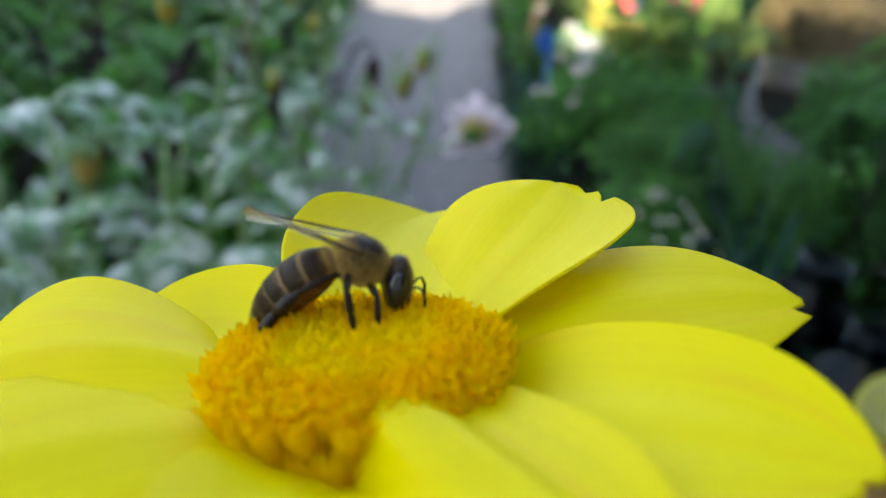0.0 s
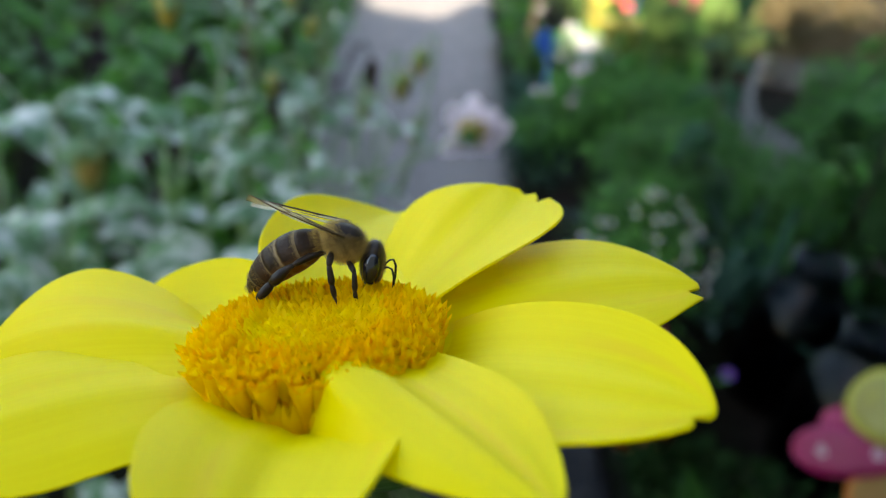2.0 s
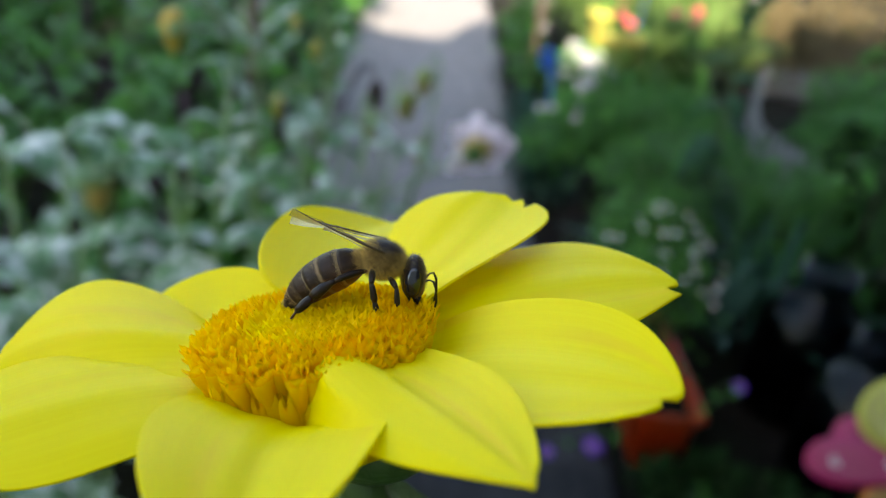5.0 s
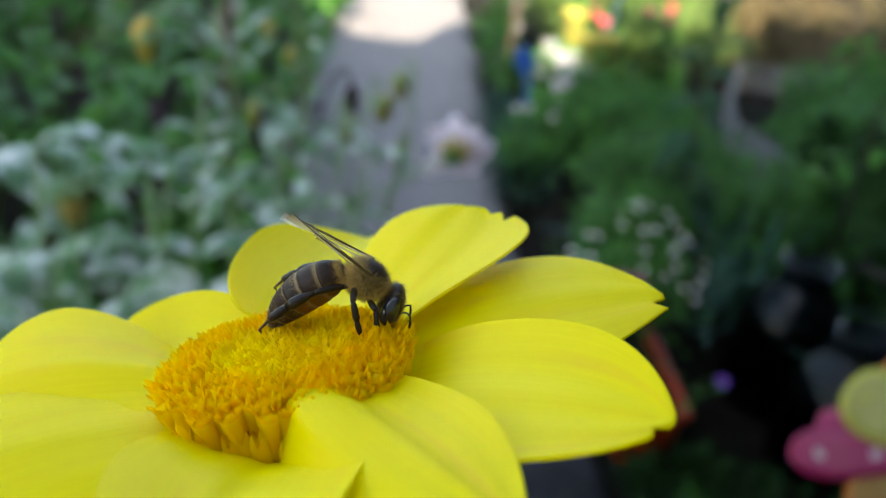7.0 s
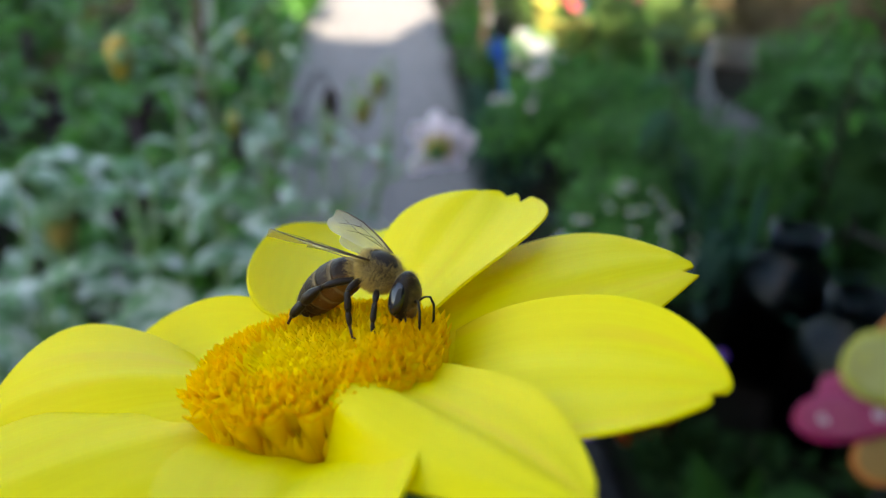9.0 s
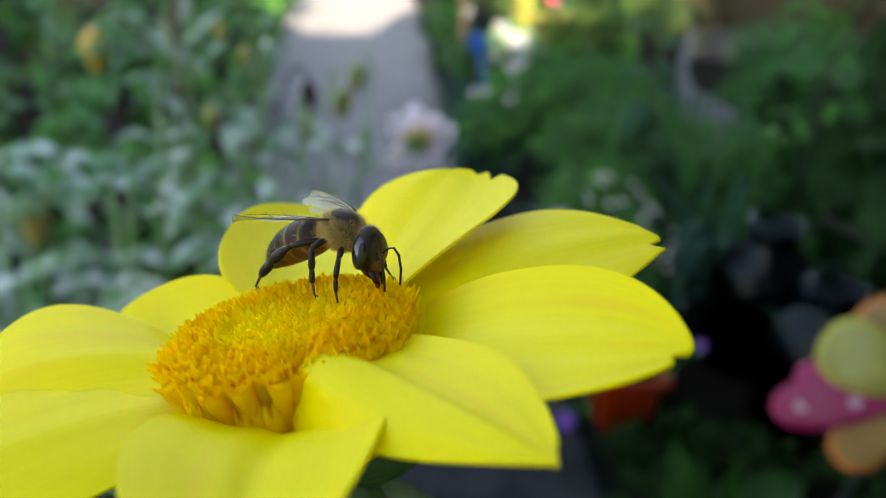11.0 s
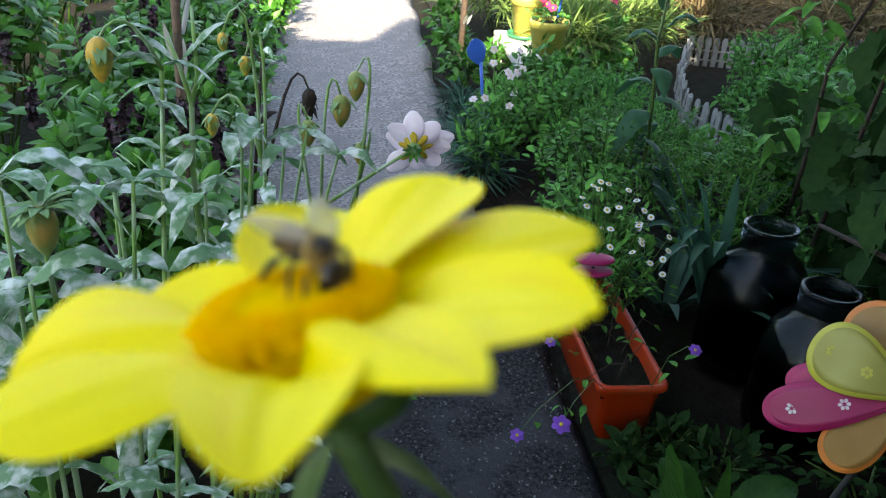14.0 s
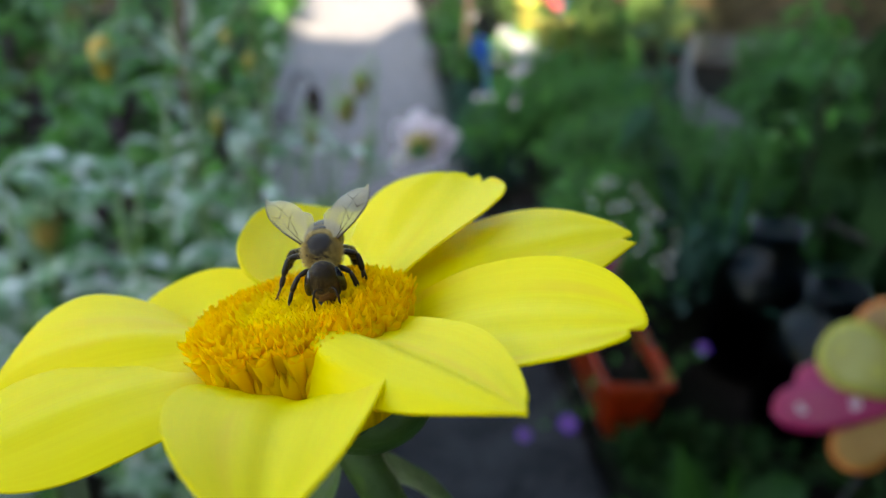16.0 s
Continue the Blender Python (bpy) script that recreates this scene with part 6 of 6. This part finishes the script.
phlox(0.47, 2.85, 0.28, 6, M_WHITE_PETAL, "plant with pale pink-white flowers beside the path", 0.013)
phlox(1.33, 4.5, 0.36, 5, M_RED_PETAL, "plant with deep red flowers in the bed", 0.025)
phlox(1.85, 5.2, 0.4, 4, M_WHITE_PETAL, "plant with white flowers in the bed", 0.02)


# ---- pots on a white board ----
board = thing("garden_bench", pose(0.87, 4.23, 0.0), "low white painted garden bench carrying pots", "bench")
for k, (a, b) in enumerate(((-0.065, 0.0), (0.065, 0.0))):
    bm = bmesh.new()
    bmesh.ops.create_cube(bm, size=1, matrix=Matrix.Translation((a, 0, 0.145)) @ Matrix.Diagonal((0.125, 0.86, 0.025, 1)))
    bmesh.ops.bevel(bm, geom=bm.edges[:], offset=0.004, segments=2, affect="EDGES")
    part("board", bm, M_WHITE, board, smooth=False)
for a in (-0.11, 0.11):
    for b in (-0.36, 0.36):
        bm = bmesh.new()
        bmesh.ops.create_cube(bm, size=1, matrix=Matrix.Translation((a, b, 0.06)) @ Matrix.Diagonal((0.05, 0.05, 0.15, 1)))
        bmesh.ops.bevel(bm, geom=bm.edges[:], offset=0.003, segments=1, affect="EDGES")
        part("leg", bm, M_WHITE, board, smooth=False)


def pot(x, y, z, s, m_flower):
    t = thing("flower_pot", pose(x, y, z), "yellow plastic flower pot on a green saucer with flowers", "pot", "yellow pots on the bench")
    v, f = lathe_data([(0.09 * s, 0.0), (0.115 * s, 0.004), (0.122 * s, 0.022), (0.116 * s, 0.022), (0.11 * s, 0.010), (0.02 * s, 0.009)], 32)
    mesh_object("saucer", v, f, M_SAUCER, t, "green saucer")
    v, f = lathe_data([(0.072 * s, 0.012), (0.078 * s, 0.014), (0.100 * s, 0.17), (0.109 * s, 0.172), (0.112 * s, 0.205), (0.109 * s, 0.21), (0.100 * s, 0.207), (0.098 * s, 0.18), (0.02 * s, 0.178)], 36)
    mesh_object("pot_body", v, f, M_POT, t)
    v, f = lathe_data([(0.095 * s, 0.178), (0.097 * s, 0.190), (0.05 * s, 0.196), (0.01 * s, 0.198)], 24)
    mesh_object("potting_soil", v, f, M_SOIL, t)
    foliage_part("foliage", bush_leaves((0, 0, 0.22), (0.09, 0.09, 0.05), 120, 0.03, 0.35, "lance"), M_HERB, t)
    for k in range(3):
        p = Vector((rng.normal() * 0.06, rng.normal() * 0.06, 0.26 + 0.06 * rng.random()))
        plant_stem(t, [(0, 0, 0.19), (p.x * 0.6, p.y * 0.6, 0.24), p], 0.002, 0.001, M_STEM, "flower_stalk")
        flower_head("flower_head", 6, 0.018, 0.016, 0.005, m_flower, t, p, (rng.normal() * 0.4, -0.6, 0.8))
    return t


pot(0.885, 4.50, 0.159, 0.82, M_RED_PETAL)
pot(0.880, 3.93, 0.159, 0.82, M_RED_PETAL)
tube_pole = thing("blue_stick", pose(0.91, 3.96, 0.30), "thin blue plastic stick standing in a pot", "stick")
tube("rod", [(0, 0, 0), (0.02, 0, 0.15), (0.03, 0, 0.32)], [0.005, 0.005, 0.005], M_BLUE, tube_pole)

scoop = thing("toy_shovel", pose(0.545, 3.50, -0.09), "blue plastic toy shovel stuck beside the path", "shovel")
tube("handle", [(0, 0, -0.03), (-0.01, 0, 0.2), (-0.03, 0, 0.36)], [0.007, 0.007, 0.007], M_BLUE, scoop)
v, f = leaves_data([(-0.03, 0, 0.35)], [(-0.3, -0.1, 1)], [(0.2, -1, 0.2)], 0.11, 0.085, 0.1, -0.25, "petal")
rounded(mesh_object("blade", v, f, M_BLUE, scoop), 2, 0.003)

post = thing("white_post", pose(0.52, 4.25, 0), "slim post wrapped in peeling white lace", "post")
tube("pole", [(0, 0, -0.05), (0.004, 0, 0.4), (-0.012, 0, 0.95)], [0.016, 0.016, 0.014], M_STAKE, post)
for k in range(34):
    a, z = rng.random() * 6.3, 0.25 + 0.019 * k
    v, f = leaves_data([(0.017 * math.cos(a), 0.017 * math.sin(a), z)], [(0.6 * math.cos(a), 0.6 * math.sin(a), 1)], [(math.cos(a), math.sin(a), 0)], 0.07, 0.022, -0.1, 0.1, "oval")
    mesh_object("lace_strip", v, f, M_WHITE, post, smooth=False)


# ---- low picket edging round a bed ----
def picket_mesh():
    pts = []
    for i in range(13):
        a = math.pi * i / 12
        pts.append((0.017 * math.cos(a), 0.13 + 0.03 * math.sin(a)))
    pts = [(0.014, 0.0), (0.014, 0.11)] + pts + [(-0.014, 0.11), (-0.014, 0.0)]
    n = len(pts)
    verts = [(x, -0.004, z) for x, z in pts] + [(x, 0.004, z) for x, z in pts]
    faces = [tuple(range(n)), tuple(range(2 * n - 1, n - 1, -1))] + [(i, i + n, (i + 1) % n + n, (i + 1) % n) for i in range(n)]
    me = bpy.data.meshes.new("picket")
    me.from_pydata(verts, [], faces)
    me.materials.append(M_PICKET)
    return me


def edging(a, b, z, label):
    a, b = Vector((*a, z)), Vector((*b, z))
    t = thing("picket_edging", Matrix.Translation(a), label, "fence", "low picket edging")
    d = b - a
    n = int(d.length / 0.042)
    me = picket_mesh()
    ang = math.atan2(d.y, d.x)
    for k in range(n):
        ob = new("picket", me)
        ob.parent = t
        ob.matrix_basis = Matrix.Translation(d * (k / n)) @ Matrix.Rotation(ang + rng.normal() * 0.08, 4, "Z") @ Matrix.Rotation(rng.normal() * 0.06, 4, "X")
    for h in (0.035, 0.085):
        tube("rail", [(0, 0, h), d * 0.5 + Vector((0, 0, h)), d + Vector((0, 0, h))], [0.006] * 3, M_PICKET, t)
    return t


for a, b in (((1.83, 4.60), (1.58, 4.08)), ((1.58, 4.08), (1.40, 3.46)), ((1.40, 3.46), (1.47, 3.08)), ((1.83, 4.60), (2.55, 4.42))):
    edging(a, b, 0.02, "low grey-white plastic picket edging round a bed")

# ---- large leaves low by the path ----
burdock = thing("large_leaf_plant", pose(0.60, 0.98, 0.0), "low plant with large holed green leaves", "plant")
M_DOCK = mat("dock_leaf", (0.020, 0.072, 0.009), (0.012, 0.044, 0.006), rough=0.55, scale=30, translucent=0.3, spread=0.3, spec=0.15, bump=0.4, bump_scale=90)
for a, b, rise, w in (((-0.08, -0.02, 0.02), (-0.14, -0.03, 0.365), 0.02, 0.135), ((-0.05, -0.04, 0.02), (-0.044, -0.03, 0.335), 0.01, 0.045), ((0.02, 0.05, 0.02), (0.16, 0.10, 0.17), 0.05, 0.12), ((-0.02, 0.05, 0.02), (-0.06, 0.16, 0.18), 0.05, 0.11),
                      ((-0.09, 0.0, 0.02), (-0.22, 0.02, 0.20), 0.05, 0.10)):
    arch_leaf("leaf", a, b, rise, w, M_DOCK, burdock, "broad", 0.2, 0.10, 0)

weed = thing("weed", pose(0.095, 1.50, 0.02), "small green weed growing from a joint in the slab", "plant")
for b, w in (((-0.012, -0.02, 0.018), 0.022), ((0.045, -0.01, 0.030), 0.026), ((0.02, 0.04, 0.03), 0.022), ((-0.035, 0.02, 0.03), 0.020)):
    arch_leaf("leaf", (0, 0, 0), b, 0.014, w, M_HERB, weed, "broad", 0.2, 0.1)

ornament = thing("garden_ornament", pose(0.513, 1.60, 0.09), "small red-pink garden ornament on a thin stick", "ornament")
tube("stick", [(0, 0, -0.03), (0, 0, 0.225)], [0.003, 0.003], M_BLACK, ornament)
for dz in (0.0, 0.028):
    ellipsoid("disc_blade", (0, 0, 0.215 + dz), (0.045, 0.03, 0.007), M_MILL_ROSE, ornament, "dark pink oval blade")


# ---- low growth round the planter, the shade there put into its leaf colour ----
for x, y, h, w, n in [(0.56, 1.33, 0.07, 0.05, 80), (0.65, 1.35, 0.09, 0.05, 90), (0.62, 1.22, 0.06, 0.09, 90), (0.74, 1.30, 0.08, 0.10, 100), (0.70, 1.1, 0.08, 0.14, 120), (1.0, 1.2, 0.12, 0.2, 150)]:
    herb(x, y, h, w, n, 0.035, 0.5, "oval", M_SHADED_LEAF, "low leafy clump beside the planter, coloured dark for shade")
for x, y, h, w, n in [(0.80, 3.72, 0.34, 0.12, 260), (0.97, 3.80, 0.30, 0.10, 220), (0.70, 3.70, 0.18, 0.12, 220), (0.86, 3.60, 0.13, 0.11, 200), (0.66, 4.25, 0.20, 0.12, 220), (1.16, 3.85, 0.16, 0.15, 220), (1.30, 4.3, 0.16, 0.16, 260), (2.05, 4.0, 0.26, 0.2, 260)]:
    herb(x, y, h, w, n, 0.04, 0.5, "oval", M_BASIL, "low bright green leafy clump in the bed")
for k in range(7):
    herb(-0.50 + 0.03 * math.sin(k * 2.1), 3.6 + 0.42 * k, 0.26 + 0.05 * math.sin(k * 1.7), 0.15, 190, 0.05, 0.55, "oval", M_BASIL, "low basil clump leaning over the path edge")
for x, y, h in [(0.43, 3.25, 0.15), (0.45, 3.0, 0.17), (0.44, 3.6, 0.13), (0.45, 2.8, 0.15)]:
    herb(x, y, h, 0.07, 130, 0.11, 0.07, "blade", M_STRAP, "tuft of fine dark grass at the path edge")
for x, y, h in [(0.50, 3.95, 0.24), (0.50, 4.45, 0.26), (0.52, 5.0, 0.28)]:
    herb(x, y, h, 0.12, 160, 0.05, 0.5, "oval", M_BASIL, "leafy green clump leaning over the path edge")
for x, y, h, w, n in [(1.35, 2.55, 0.34, 0.20, 260), (1.62, 2.9, 0.36, 0.22, 280), (1.9, 3.35, 0.38, 0.24, 280), (1.75, 2.35, 0.36, 0.2, 240), (2.25, 3.5, 0.42, 0.26, 280), (1.18, 2.85, 0.20, 0.15, 200), (1.30, 3.05, 0.14, 0.10, 160)]:
    herb(x, y, h, w, n, 0.045, 0.5, "oval", M_BASIL, "leafy bright green clump among the herbs")


# ---- moving things ----
# seconds, metres, yaw, pitch, roll, abdomen droop, wing sweep, wing lift
BEE = [
    (0.0, -0.00828, 0.07406, 1.11029, 1.6, 11.3, -2.2, 56.6, 11.9, 10.1),
    (0.5, -0.00831, 0.07456, 1.10991, 5.0, 11.7, -1.4, 53.7, 11.8, 15.3),
    (1.0, -0.00884, 0.07509, 1.11169, -9.5, -13.4, -1.7, 37.0, 11.3, -0.5),
    (1.5, -0.00623, 0.07492, 1.11123, -1.4, 9.9, -2.5, 51.4, 11.4, 8.1),
    (2.0, -0.00648, 0.07538, 1.11094, -1.0, 14.2, -1.2, 52.6, 11.9, 8.0),
    (2.5, -0.00762, 0.07574, 1.11172, -6.7, -10.6, -1.0, 39.8, 10.7, 6.1),
    (3.0, -0.00550, 0.07476, 1.11122, -6.7, 5.5, -1.5, 44.0, 11.4, 3.1),
    (3.5, -0.00614, 0.07490, 1.11221, -4.9, -9.1, -1.2, 32.1, 11.1, 4.6),
    (4.0, -0.00418, 0.07384, 1.11172, -2.7, 5.5, -2.1, 43.3, 11.2, 14.0),
    (6.5, -0.00105, 0.07114, 1.11280, 0.3, 15.5, -4.7, 44.7, 10.8, 14.2),
    (7.0, -0.00095, 0.07257, 1.11206, -1.2, 29.8, -1.6, 67.6, 13.4, 10.2),
    (7.5, -0.00130, 0.07245, 1.11199, -10.0, 18.9, -3.9, 51.2, 13.0, 16.7),
    (8.0, -0.00314, 0.07276, 1.11292, -29.2, 4.4, -7.0, 54.4, 35.3, -0.1),
    (8.5, -0.00380, 0.07284, 1.11249, -36.2, -5.2, -9.7, 42.3, 36.5, 0.1),
    (9.0, -0.00234, 0.07199, 1.11214, -36.3, 8.7, -11.1, 51.8, 26.2, -2.6),
    (9.5, -0.00256, 0.07248, 1.11215, -34.6, 12.9, -11.0, 58.5, 27.2, -3.2),
    (10.0, -0.00277, 0.07381, 1.11272, -36.5, -1.3, -8.8, 43.6, 29.9, -4.5),
    (12.5, -0.00287, 0.07223, 1.11297, -51.7, 4.3, -0.3, 28.0, 26.6, -13.4),
    (13.0, -0.00339, 0.07169, 1.11252, -77.8, 4.7, 0.2, 28.0, 28.6, -9.0),
    (13.5, -0.00446, 0.07091, 1.11274, -85.1, 14.7, 0.6, 28.0, 28.7, -9.0),
    (14.0, -0.00441, 0.06928, 1.11142, -56.3, 16.7, 1.4, 28.0, 27.0, -9.0),
    (14.5, -0.00383, 0.06859, 1.11180, -64.1, 17.0, 2.9, 28.0, 20.8, -9.0),
    (15.0, -0.00431, 0.06839, 1.11150, -61.3, 14.0, 5.1, 30.0, 28.3, 9.0),
    (15.5, -0.00586, 0.06968, 1.11274, -90.3, 13.7, 10.4, 28.0, 29.5, -11.2),
    (16.0, -0.00540, 0.06963, 1.11180, -85.6, 14.7, 10.1, 28.0, 29.7, -3.9),
]


def motions():
    walk(focus, [(t, Matrix.Translation(eye_at(t) @ Vector((0, 0, -d)))) for t, d in FOCUS])
    walk(bee, [(t, pose(x, y, z, ro, pi, ya)) for t, x, y, z, ya, pi, ro, ab, sw, li in BEE])
    walk(abdomen, [(r[0], pose(*WAIST, 0, -r[7], 0)) for r in BEE])
    for wing, side in wings:
        rows = []
        for r in BEE:
            near = side < 0
            if r[0] < 7.8:
                tilt, lift = (-13, r[9]) if near else (-26, r[9] - (15 if r[0] in (1.0, 2.5, 3.0, 3.5) else 22))
            elif r[0] < 11:
                tilt, lift = (-16, r[9] + 3) if near else (8, r[9] + 4)
            else:
                tilt, lift = -12 * side, r[9]
            rows.append((r[0], pose(-0.0002, side * 0.0017, 0.0012, tilt, lift, -side * r[8])))
        walk(wing, rows)
    for leg, hip in legs:
        # the hind legs are drawn up behind the bee for a while
        drawn = 17 if leg.name.startswith("hind") else 0
        walk(leg, [(r[0], Matrix.Translation(hip) @ pose(0, 0, 0, r[6], r[5] - (drawn if 6 < r[0] < 7.8 else 0), 0).inverted()) for r in BEE])


motions()
